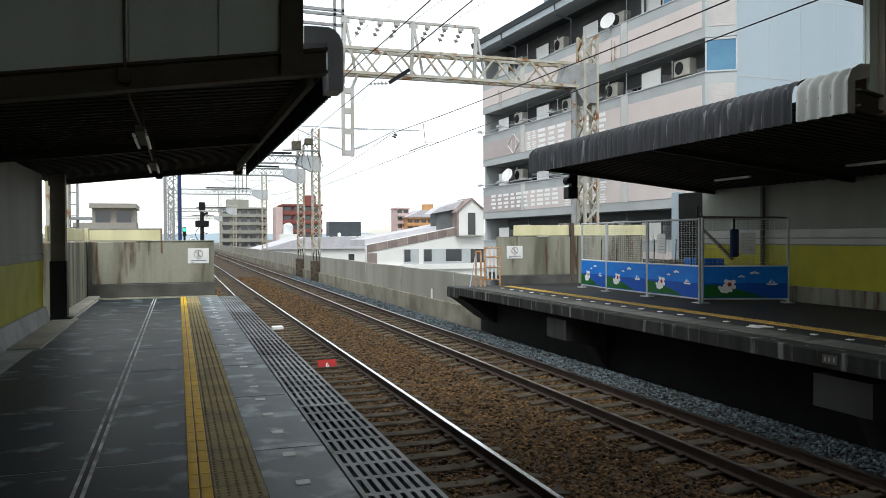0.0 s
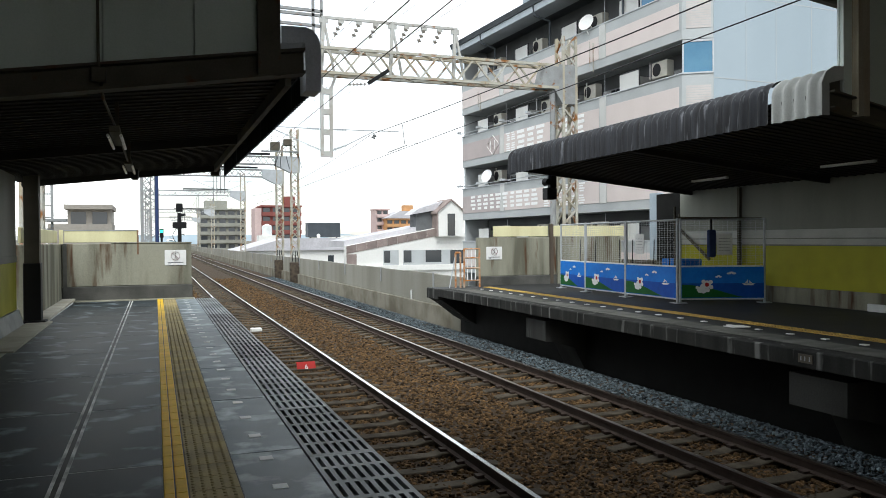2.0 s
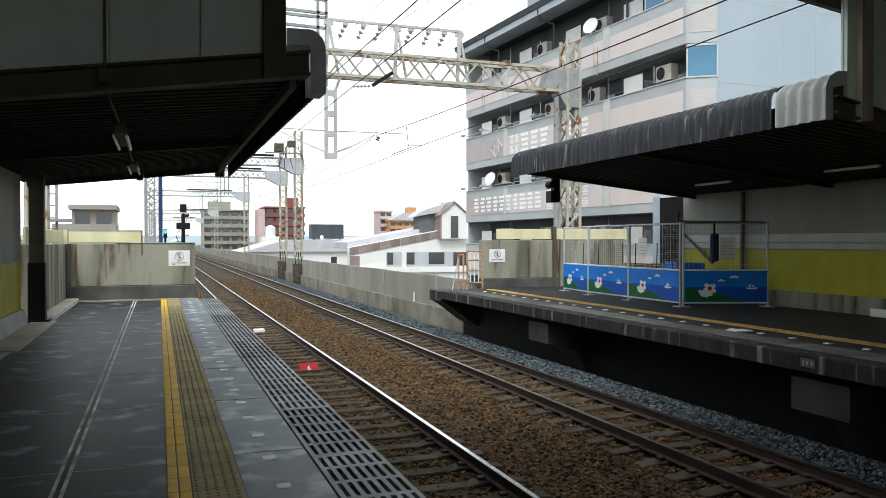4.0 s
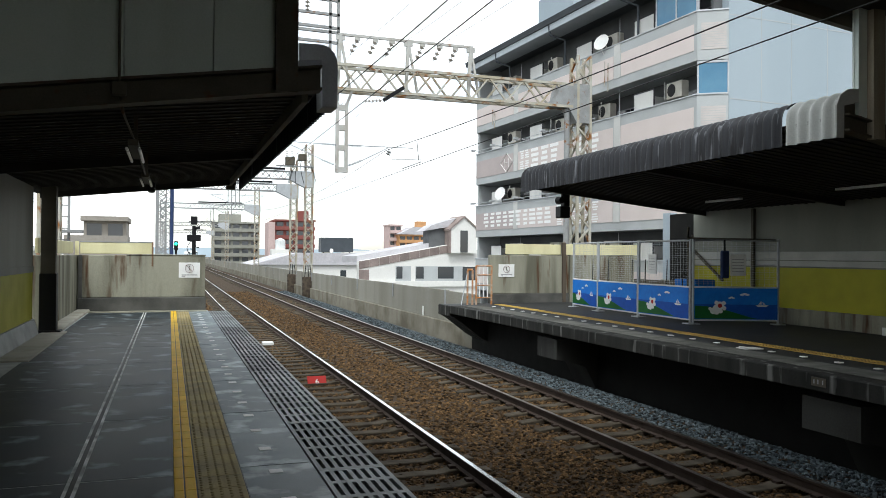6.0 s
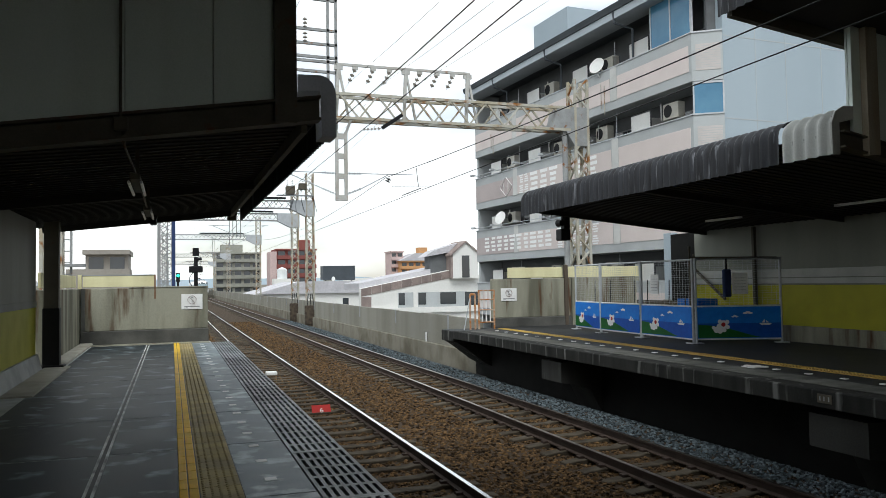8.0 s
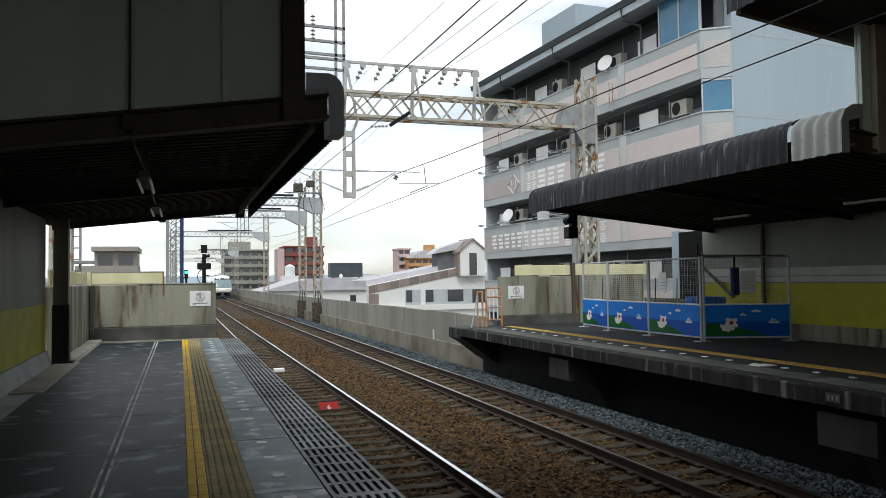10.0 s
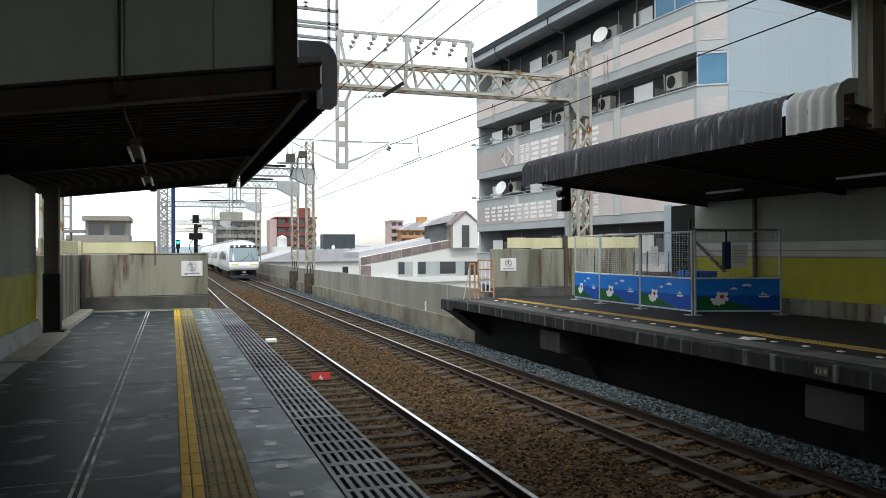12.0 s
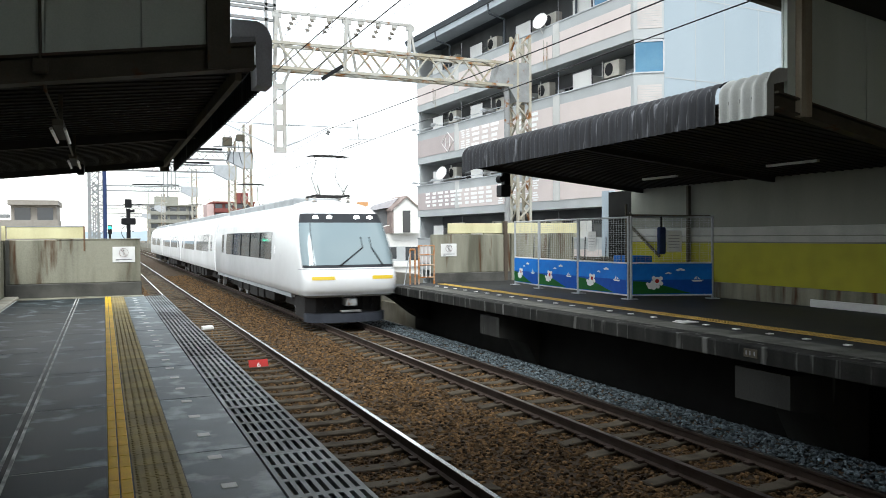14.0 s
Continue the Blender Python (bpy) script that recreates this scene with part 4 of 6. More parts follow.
# ---- apartment block beside the far platform ----
APT_LABEL = "five-storey apartment block with pink tiled balconies and pale gable wall"


def air_conditioner(top, x, y, z):
    b = part("air_conditioner", box(x, x + 0.3, y - 0.4, y + 0.4, z, z + 0.55, 0.015), AC_BODY, top, "beige outdoor air-conditioning unit")
    bm = bmesh.new()
    m = Matrix.Translation((x - 0.006, y + 0.12, z + 0.28)) @ Matrix.Rotation(radians(90), 4, "Y")
    bmesh.ops.create_cone(bm, cap_ends=True, segments=16, radius1=0.22, radius2=0.2, depth=0.012, matrix=m)
    part("fan_grille", bm, BLACK, b)


AC_BODY = mat("beige enamel", (0.5, 0.48, 0.42), 0.5, scale=3, amount=0.4, bump=0.03)
BLUEGLASS = mat("blue tinted acrylic", (0.06, 0.18, 0.3), 0.12, dark=(0.12, 0.28, 0.4), scale=0.8, amount=0.6, bump=0.0)


def dish(top, x, y, z):
    bm = bmesh.new()
    m = Matrix.Translation((x, y, z)) @ Matrix.Rotation(radians(-70), 4, "Y") @ Matrix.Rotation(radians(20), 4, "X")
    bmesh.ops.create_cone(bm, cap_ends=True, segments=18, radius1=0.12, radius2=0.33, depth=0.09, matrix=m)
    bar(bm, (x, y, z - 0.3), (x + 0.15, y, z - 0.5), 0.05, round_=6)
    part("satellite_dish", bm, WHITE, top, "white satellite dish")


def apartment():
    top = thing("apartment_block", APT_LABEL, "building")
    top.matrix_basis = pose(16.0, 19.8, 0, 0, 0, 3.4)
    L, D = 18.1, 1.35
    G = 0.77  # the gable stands back behind a splayed balcony corner
    C0, C1 = (0.0, 1.35), (0.75, G)
    # back wall in the darker tone that stands for balcony shade
    part("wall", box(D, 14, G + 0.3, L, -8, 11.2), FACADE_SHADE, top, "wall at the back of the balconies, shade in its colour")
    part("gable_wall", box(0.76, 14, G, G + 0.3, -8, 12.3), SIDEWALL, top, "pale blue-grey rendered gable wall")
    bm = bmesh.new()
    for x in (2.1, 3.4, 5.0, 7.0, 9.0):
        put(bm, x - 0.012, x + 0.012, G - 0.006, G, -8, 12.2)
    put(bm, 0.78, 14, G - 0.006, G, 9.3, 9.33)
    put(bm, 0.78, 14, G - 0.006, G, 6.62, 6.65)

    def splay(bm, d0, d1, z0, z1, u0=0.0, u1=1.0):
        """A slab on the splayed corner, d0 to d1 outwards of its face, u0 to u1 along it."""
        ux, uy = C1[0] - C0[0], C1[1] - C0[1]
        k = math.hypot(ux, uy)
        nx, ny = uy / k, -ux / k
        pts = [(C0[0] + ux * u + nx * d, C0[1] + uy * u + ny * d) for u, d in ((u0, d0), (u1, d0), (u1, d1), (u0, d1))]
        return prism(bm, pts, "z", z0, z1)

    part("joint_line", bm, FACADE, top)
    part("end_wall", box(0.1, D, L - 0.15, L, -8, 11.2), FACADE, top)
    tops = [4.15 + 2.68 * k for k in (-2, -1, 0, 1, 2)]
    segs = [(1.5, 5.48), (5.95, 13.5), (13.98, L - 0.05)]
    for zt in tops:
        bal = part("balcony", box(0.0, 0.16, 1.36, L, zt - 1.62, zt - 0.05, 0.01), FACADE, top, "grey balcony parapet with pink tiled panels")
        part("coping", box(-0.03, 0.19, 1.36, L + 0.03, zt - 0.05, zt, 0.008), GALV, bal)
        for a, b in segs:
            part("tile_panel", box(-0.016, 0.0, a, b, zt - 1.28, zt - 0.42, 0.004), SIGNPANEL if a > 6 and 4 < zt < 7 else PINKTILE, bal)
        part("corner_wall", splay(bmesh.new(), -0.16, 0, zt - 1.62, zt - 0.05), FACADE, bal, "grey splayed balcony corner")
        part("coping", splay(bmesh.new(), -0.18, 0.03, zt - 0.05, zt, -0.03, 1.0), GALV, bal)
        part("tile_panel", splay(bmesh.new(), 0, 0.014, zt - 1.28, zt - 0.42, 0.12, 0.93), TILEWHITE, bal)
        bm = bmesh.new()
        for i in range(1, 11):
            splay(bm, 0.014, 0.017, zt - 1.28 + i * 0.078, zt - 1.268 + i * 0.078, 0.12, 0.93)
        part("tile_joint", bm, FACADE, bal)
        for a in (5.48, 13.5):
            part("pilaster", box(-0.02, 0.0, a + 0.03, a + 0.42, zt - 1.3, zt - 0.05), PALE, bal)
        part("floor_slab", box(0.16, D, 1.3, L - 0.15, zt - 1.6, zt - 1.45), FACADE, bal)
    rnd = random.Random(11)
    for k, zt in enumerate(tops):
        fl = zt - 1.45
        for j, y in enumerate((3.3, 7.2, 11.1, 15.0)):
            w = part("window", box(D - 0.05, D - 0.004, y - 1.35, y + 0.35, fl + 0.1, fl + 2.0), FRAMEW, top, "aluminium sliding window")
            for q in (-1.3, -0.48):
                part("pane", box(D - 0.06, D - 0.05, y + q, y + q + 0.76, fl + 0.16, fl + 1.94), WINDOWG, w)
            part("partition", box(0.2, D - 0.004, y + 1.0, y + 1.05, fl, fl + 1.95), PALE, top, "white partition board between balconies")
            ps = part("partition_screen", box(0.17, 0.2, y + 0.5, y + 1.6, fl + 0.9, fl + 2.05), PALE, top, "pale board in a dark frame")
            part("frame_bar", box(0.165, 0.205, y + 0.46, y + 0.5, fl + 0.9, fl + 2.09), FRAMED, ps)
            part("frame_bar", box(0.165, 0.205, y + 0.46, y + 1.64, fl + 2.05, fl + 2.09), FRAMED, ps)
            if k in (2, 3, 4):
                part("hose", bar(bar(bmesh.new(), (0.5, y + 0.3, fl + 2.3), (0.5, y + 0.3, fl + 1.7), 0.05, round_=6), (0.5, y + 0.3, fl + 1.7), (1.2, y + 0.45, fl + 1.6), 0.05, round_=6), PALE, top, "pale wrapped cooling pipe")
            air_conditioner(top, 0.35 + rnd.uniform(0, 0.3), y - 0.2 + rnd.uniform(-0.3, 0.3), fl + 1.62)
            if rnd.random() < 0.6:
                bm = bmesh.new()
                yy = y - 1.2
                bar(bm, (0.3, yy, fl + 1.5), (0.3, yy + 1.6, fl + 1.55), 0.03, round_=6)
                bar(bm, (0.3, yy, fl + 1.5), (0.3, yy, fl + 2.5), 0.02, round_=6)
                part("drying_pole", bm, GALV, top)
                if rnd.random() < 0.7:
                    bm = bmesh.new()
                    for q in range(rnd.randint(2, 4)):
                        a = yy + 0.15 + q * 0.35
                        put(bm, 0.28, 0.32, a, a + 0.28, fl + 0.95, fl + 1.5, 0.01)
                    part("laundry", bm, (WHITE, CLOTH, CLOTH2)[rnd.randint(0, 2)], top, "washing hung on the balcony")
    # blue acrylic screens: on the splayed corner, and on the facade above it
    sc = part("wind_screen", splay(bmesh.new(), -0.06, -0.02, 6.83, 7.82, 0.03, 1.0), BLUEGLASS, top, "blue tinted acrylic wind screen")
    bm = bmesh.new()
    for u in (0.0, 0.97):
        part("frame_bar", splay(bmesh.new(), -0.08, 0, 6.83, 7.87, u, u + 0.05), GALV, sc)
    part("frame_bar", splay(bm, -0.08, 0, 7.8, 7.87), GALV, sc)
    part("wall_behind", box(0.4, D, G + 0.3, G + 0.4, 4.15, 11.2), FACADE_SHADE, top)
    sc = part("wind_screen", box(0.02, 0.06, 1.4, 3.45, 9.51, 11.15), BLUEGLASS, top, "tall blue tinted acrylic wind screen")
    for yy in (1.38, 2.4, 3.45):
        part("frame_bar", box(0.0, 0.08, yy - 0.03, yy + 0.03, 9.51, 11.18), GALV, sc)
    # cables, drain pipes and brackets on the facade
    for yy, z0, z1 in ((6.25, 7.8, 8.9), (15.9, 7.8, 8.7), (6.25, 5.1, 5.5)):
        bm = bmesh.new()
        bar(bm, (-0.05, yy, z0), (-0.05, yy, z1), 0.035, round_=6)
        bar(bm, (-0.05, yy + 0.22, z0 + 0.25), (-0.05, yy + 0.22, z1 + 0.1), 0.03, round_=6)
        part("drain_pipe", bm, RUSTY, top, "thin stained drain pipe")
    # roof with eaves, gutter and down pipes
    bm = bmesh.new()
    prism(bm, [(-0.55, 11.28), (-0.62, 11.5), (-0.5, 11.56), (3.2, 12.6), (14, 12.6), (14, 11.2), (-0.2, 11.2)], "y", 0.6, L + 0.12)
    part("roof", bm, ROOFMETAL, top, "dark slate-grey sheet roof with a wide eave")
    bm = bmesh.new()
    prism(bm, [(-0.5, 11.0), (-0.5, 11.27), (0.4, 11.19), (0.4, 11.0)], "y", 0.62, L + 0.08)
    part("eave", bm, PALEBLUE, top)
    for y in (4.9, 9.9, 14.9):
        bm = bmesh.new()
        bar(bm, (-0.52, y, 11.25), (-0.45, y, 10.85), 0.09, round_=8)
        bar(bm, (-0.45, y, 10.85), (0.1, y - 0.3, 10.6), 0.09, round_=8)
        bar(bm, (0.1, y - 0.3, 10.6), (0.1, y - 0.3, 9.5), 0.09, round_=8)
        part("down_pipe", bm, ROOFMETAL, top)
    part("penthouse", box(2.2, 6.0, 12.4, 15.6, 11.3, 14.3), SIDEWALL, top, "pale roof-top stair house")
    dish(top, -0.1, 6.6, 9.75)
    dish(top, 0.05, 15.4, 4.6)
    # plain white bars in place of the painted firm names
    rnd = random.Random(4)

    def sign_row(zc, y_from, y_to, n_, h):
        step = (y_from - y_to) / n_
        for i in range(n_):
            yc = y_from - step * (i + 0.5)
            w, th = step * 0.84, h * 0.145
            bm = bmesh.new()
            for q in (-0.36, -0.12, 0.12, 0.36):
                r, d = rnd.uniform(0.55, 1.0) * w / 2, rnd.uniform(-0.08, 0.08) * w
                put(bm, -0.024, -0.017, yc + d - r, yc + d + r, zc + h * q - th / 2, zc + h * q + th / 2)
            part("sign_bar", bm, SIGNWHITE, top)

    sign_row(6.22, 13.34, 12.4, 2, 0.42)
    sign_row(5.74, 13.34, 12.4, 2, 0.42)
    sign_row(5.98, 12.3, 9.85, 3, 0.95)
    sign_row(5.98, 9.6, 6.75, 3, 0.88)
    sign_row(3.36, 17.15, 10.4, 10, 0.8)
    sign_row(3.55, 10.05, 6.85, 6, 0.4)
    sign_row(3.08, 10.05, 6.85, 6, 0.4)
    bm = bmesh.new()
    for p, q in (((15.25, 6.02), (14.63, 6.48)), ((14.63, 6.48), (14.0, 6.02)), ((14.0, 6.02), (14.63, 5.56)), ((14.63, 5.56), (15.25, 6.02)), ((14.85, 5.8), (14.85, 6.24)), ((14.42, 5.8), (14.42, 6.24)), ((14.85, 6.02), (14.42, 6.02))):
        bar(bm, (-0.02, p[0], p[1]), (-0.02, q[0], q[1]), 0.05, 0.008)
    part("emblem", bm, WHITE, top, "white diamond outline")
    # lamps above the signs
    for zt in (4.15, 6.83):
        bm = bmesh.new()
        for y in (8.0, 10.4, 12.8, 15.2, 17.4):
            bar(bm, (0.0, y, zt + 0.02), (-0.45, y, zt + 0.1), 0.03, round_=6)
            put(bm, -0.6, -0.42, y - 0.1, y + 0.1, zt + 0.02, zt + 0.12, 0.01)
        bar(bm, (-0.1, 7.0, zt + 0.1), (-0.1, L, zt + 0.1), 0.03, round_=6)
        part("sign_lamp", bm, GALV, top, "small lamp on an arm above the sign")


SIGNWHITE = mat("bright sign white", (0.88, 0.88, 0.87), 0.5, scale=3, amount=0.1, bump=0.0)
TILEWHITE = mat("white facade tile", (0.54, 0.5, 0.48), 0.5, scale=2, amount=0.3, bump=0.03)
PALE = mat("pale render", (0.6, 0.6, 0.58), 0.7, scale=1, amount=0.3, bump=0.03)
PALEBLUE = mat("pale blue eave board", (0.42, 0.46, 0.5), 0.6, scale=1, amount=0.3, bump=0.03)
FRAMED = mat("dark bronze frame", (0.05, 0.05, 0.055), 0.5, scale=4, amount=0.3, bump=0.0)
FRAMEW = mat("aluminium frame", (0.3, 0.31, 0.32), 0.4, 0.5, scale=4, amount=0.2, bump=0.0)
CLOTH = mat("turquoise cloth", (0.05, 0.35, 0.3), 0.9, scale=6, amount=0.4)
CLOTH2 = mat("dark blue cloth", (0.04, 0.06, 0.14), 0.9, scale=6, amount=0.4)
apartment()

# ---- temporary fence on the far platform ----
SKYBLUE = mat("banner sky blue", (0.012, 0.16, 0.62), 0.45, dark=(0.02, 0.24, 0.72), scale=1.2, amount=0.6, grain=10, bump=0.02)
SEABLUE = mat("banner sea blue", (0.012, 0.09, 0.45), 0.45, scale=1.2, amount=0.3, grain=10, bump=0.02)
HILL = mat("banner green", (0.015, 0.12, 0.025), 0.45, scale=1.5, amount=0.4, grain=10, bump=0.02)
RED = mat("red enamel", (0.45, 0.03, 0.025), 0.45, scale=4, amount=0.3, bump=0.03)


def disc(bm, x, y, z, rx, rz, n_=14):
    vs = [bm.verts.new((x + rx * math.cos(i * math.tau / n_), y, z + rz * math.sin(i * math.tau / n_))) for i in range(n_)]
    bm.faces.new(vs)


def fence(a, b, label, paper=None):
    a, b = Vector((*a, 0)), Vector((*b, 0))
    ln = (b - a).length
    top = thing("fence_panel", label, "fence", "temporary fence panels")
    top.matrix_basis = Matrix.Translation(a) @ Matrix.Rotation(math.atan2(b.y - a.y, b.x - a.x), 4, "Z")
    for x in (0.02, ln - 0.02):
        bm = bmesh.new()
        bar(bm, (x, 0, 0.02), (x, 0, 2.0), 0.06, round_=10)
        p = part("post", bm, GALV, top)
        part("foot_plate", box(x - 0.14, x + 0.14, -0.12, 0.12, 0, 0.025, 0.004), GALV, p)
    for z in (0.1, 0.87, 1.97):
        bm = bmesh.new()
        bar(bm, (0.02, 0, z), (ln - 0.02, 0, z), 0.04, round_=8)
        part("rail", bm, WHITE if z < 1 else GALV, top)
    bm = bmesh.new()
    z = 0.95
    while z < 1.95:
        bar(bm, (0.02, 0, z), (ln - 0.02, 0, z), 0.004)
        z += 0.055
    x = 0.15
    while x < ln - 0.05:
        bar(bm, (x, 0.008, 0.87), (x, 0.008, 1.97), 0.0035)
        x += 0.11
    part("wire_mesh", bm, GALV, top)
    ban = part("banner", box(0.04, ln - 0.04, -0.032, -0.024, 0.12, 0.85, 0.002), SKYBLUE, top, "blue printed banner with sea and green hill")
    bm = bmesh.new()
    prism(bm, [(0.05, 0.13), (ln - 0.05, 0.13), (ln - 0.05, 0.47), (0.05, 0.47)], "y", -0.035, -0.0325)
    part("sea", bm, SEABLUE, ban)
    bm = bmesh.new()
    pts = [(0.05, 0.135)] + [(0.05 + (ln * 0.72) * i / 10, 0.14 + 0.3 * math.cos(i / 10 * math.pi / 2) ** 1.2) for i in range(11)]
    prism(bm, pts, "y", -0.038, -0.0355)
    part("hill", bm, HILL, ban)
    bm = bmesh.new()
    cx = ln * 0.3
    for dx, dz, r in ((0.03, 0.04, 0.1), (-0.13, -0.08, 0.075), (-0.05, -0.1, 0.07), (-0.2, -0.03, 0.04), (0.05, -0.09, 0.05), (0.12, 0.1, 0.05), (-0.05, 0.11, 0.05), (0.13, -0.02, 0.05), (-0.07, 0.0, 0.06)):
        disc(bm, cx + dx, -0.040 - r * 0.01, 0.4 + dz, r, r)
    part("white_shape", bm, WHITE, ban)
    bm = bmesh.new()
    disc(bm, cx + 0.03, -0.0425, 0.44, 0.05, 0.05)
    part("red_shape", bm, RED, ban)
    for fx, z, q in ((0.6, 0.7, 1.0), (0.45, 0.62, 0.7)):
        bm = bmesh.new()
        for k in (-0.06, 0, 0.06):
            disc(bm, ln * fx + k * q, -0.0395 + k * 0.005, z + (0.02 if k == 0 else 0), 0.055 * q, 0.024 * q)
        part("cloud", bm, WHITE, ban)
    bm = bmesh.new()
    xb = ln * 0.8
    prism(bm, [(xb - 0.15, 0.46), (xb + 0.15, 0.46), (xb + 0.1, 0.42), (xb - 0.1, 0.42)], "y", -0.040, -0.0385)
    prism(bm, [(xb - 0.09, 0.475), (xb - 0.01, 0.475), (xb - 0.02, 0.56)], "y", -0.040, -0.0385)
    prism(bm, [(xb + 0.02, 0.475), (xb + 0.08, 0.475), (xb + 0.01, 0.54)], "y", -0.040, -0.0385)
    part("boat", bm, WHITE, ban)
    if paper is not None:
        pp = part("paper_notice", box(ln * paper, ln * paper + 0.37, -0.035, -0.025, 1.14, 1.64), WHITE, top, "white paper notice in a sleeve")
        bm = bmesh.new()
        for i in range(5):
            put(bm, ln * paper + 0.05, ln * paper + 0.32, -0.038, -0.035, 1.24 + i * 0.07, 1.248 + i * 0.07)
        part("writing", bm, MATS["grey print"], pp)


FENCE_LABEL = "temporary galvanised mesh fence panel with a blue printed banner"
fence((11.92, 21.9), (11.67, 19.97), FENCE_LABEL)
fence((11.67, 19.95), (11.6, 17.8), FENCE_LABEL)
fence((11.6, 17.78), (11.57, 15.57), "galvanised mesh fence panel with a blue banner and a paper", 0.22)
fence((11.6, 15.55), (13.5, 14.86), "galvanised mesh fence panel with a blue banner, in shade", 0.43)


def behind_fence():
    rnd = random.Random(9)
    for i in range(9):
        y = 21.4 - i * 0.62
        t = thing("thin_rod", "thin dark bent rod standing behind the fence", "rod", "rods behind the fence", at=(12.3 + rnd.uniform(-0.1, 0.3), y, 0))
        bm = bmesh.new()
        lean = rnd.uniform(0.05, 0.25)
        bar(bm, (0, 0, 0), (0, lean, 0.9), 0.03, round_=6)
        bar(bm, (0, lean, 0.9), (0, lean - 0.02, 1.35), 0.03, round_=6)
        bar(bm, (0, lean - 0.02, 1.35), (0.05, lean + 0.05, 1.5), 0.03, round_=6)
        part("rod", bm, BLACK, t)
    t = thing("storage_crate", "blue plastic crate on a dark trolley", "crate", at=(12.9, 17.2, 0))
    part("crate", box(-0.3, 0.3, -0.45, 0.45, 0.75, 1.0, 0.02), SKYBLUE, t)
    part("trolley", box(-0.32, 0.32, -0.5, 0.5, 0.12, 0.72, 0.03), BLACK, t)
    bm = bmesh.new()
    for x in (-0.25, 0.25):
        for y in (-0.4, 0.4):
            m = Matrix.Translation((x, y, 0.07)) @ Matrix.Rotation(radians(90), 4, "Y")
            bmesh.ops.create_cone(bm, cap_ends=True, segments=12, radius1=0.07, radius2=0.07, depth=0.05, matrix=m)
    part("wheel", bm, DARKSTEEL, t)
    t = thing("pipe_frame", "dark steel pipe frame with a diagonal brace", "frame", at=(13.6, 15.5, 0))
    for kind_, a, b, w in (("post", (-1.75, 0.55, 0), (-1.75, 0.55, 2.3), 0.06), ("post", (0.2, 3.0, 0), (0.2, 3.0, 2.2), 0.06),
                           ("top_rail", (-1.75, 0.55, 2.03), (-0.12, -0.55, 1.99), 0.05), ("brace", (0.2, 3.0, 1.8), (0.18, 1.7, 0.97), 0.08)):
        bm = bmesh.new()
        bar(bm, a, b, w, round_=8)
        part(kind_, bm, DARKSTEEL, t)
    t = thing("hanging_bag", "dark navy bag hung on the fence", "bag", at=(12.28, 15.25, 1.08))
    part("bag", box(-0.11, 0.11, -0.05, 0.05, 0, 0.65, 0.03), CLOTH2, t)
    part("strap", box(-0.02, 0.02, 0.0, 0.02, 0.62, 0.9), BLACK, t)
    t = thing("platform_bench", "dark bench and machinery in the shade by the wall", "bench", at=(13.2, 19.6, 0))
    part("seat", box(-0.3, 0.3, -1.3, 1.3, 0.4, 0.46, 0.01), DARKSTEEL, t)
    part("backrest", box(0.26, 0.32, -1.3, 1.3, 0.5, 0.9, 0.01), DARKSTEEL, t)
    for y in (-1.1, 1.1):
        part("leg", box(-0.2, 0.2, y - 0.03, y + 0.03, 0, 0.4), BLACK, t)


behind_fence()


def barrier_gate():
    ORANGE = mat("worn orange paint", (0.42, 0.17, 0.05), 0.6, dark=(0.5, 0.42, 0.33), scale=6, amount=0.9, bump=0.1)
    t = thing("folding_gate", "orange and white folding barrier gate, worn paint", "gate", at=(9.02, 23.55, 0))
    bm = bmesh.new()
    for x in (0.0, 0.17, 0.3, 0.83):
        bar(bm, (x, 0, 0), (x, 0, 1.12 if x < 0.2 else 1.25), 0.065, round_=8)
    for z in (0.22, 0.62, 0.95, 1.24):
        bar(bm, (0.3, 0, z), (0.83, 0, z), 0.045, round_=8)
    bar(bm, (0, 0, 1.12), (0.17, 0, 1.12), 0.065, round_=8)
    part("frame", bm, ORANGE, t)
    for x in (0.42, 0.56, 0.7):
        part("bar", bar(bmesh.new(), (x, 0.02, 0.22), (x, 0.02, 1.24), 0.045, round_=8), WHITE, t)
    bm = bmesh.new()
    bar(bm, (-0.25, -0.1, 0), (0, 0, 1.05), 0.035, round_=6)
    part("stay", bm, GALV, t, "pale diagonal stay")


barrier_gate()

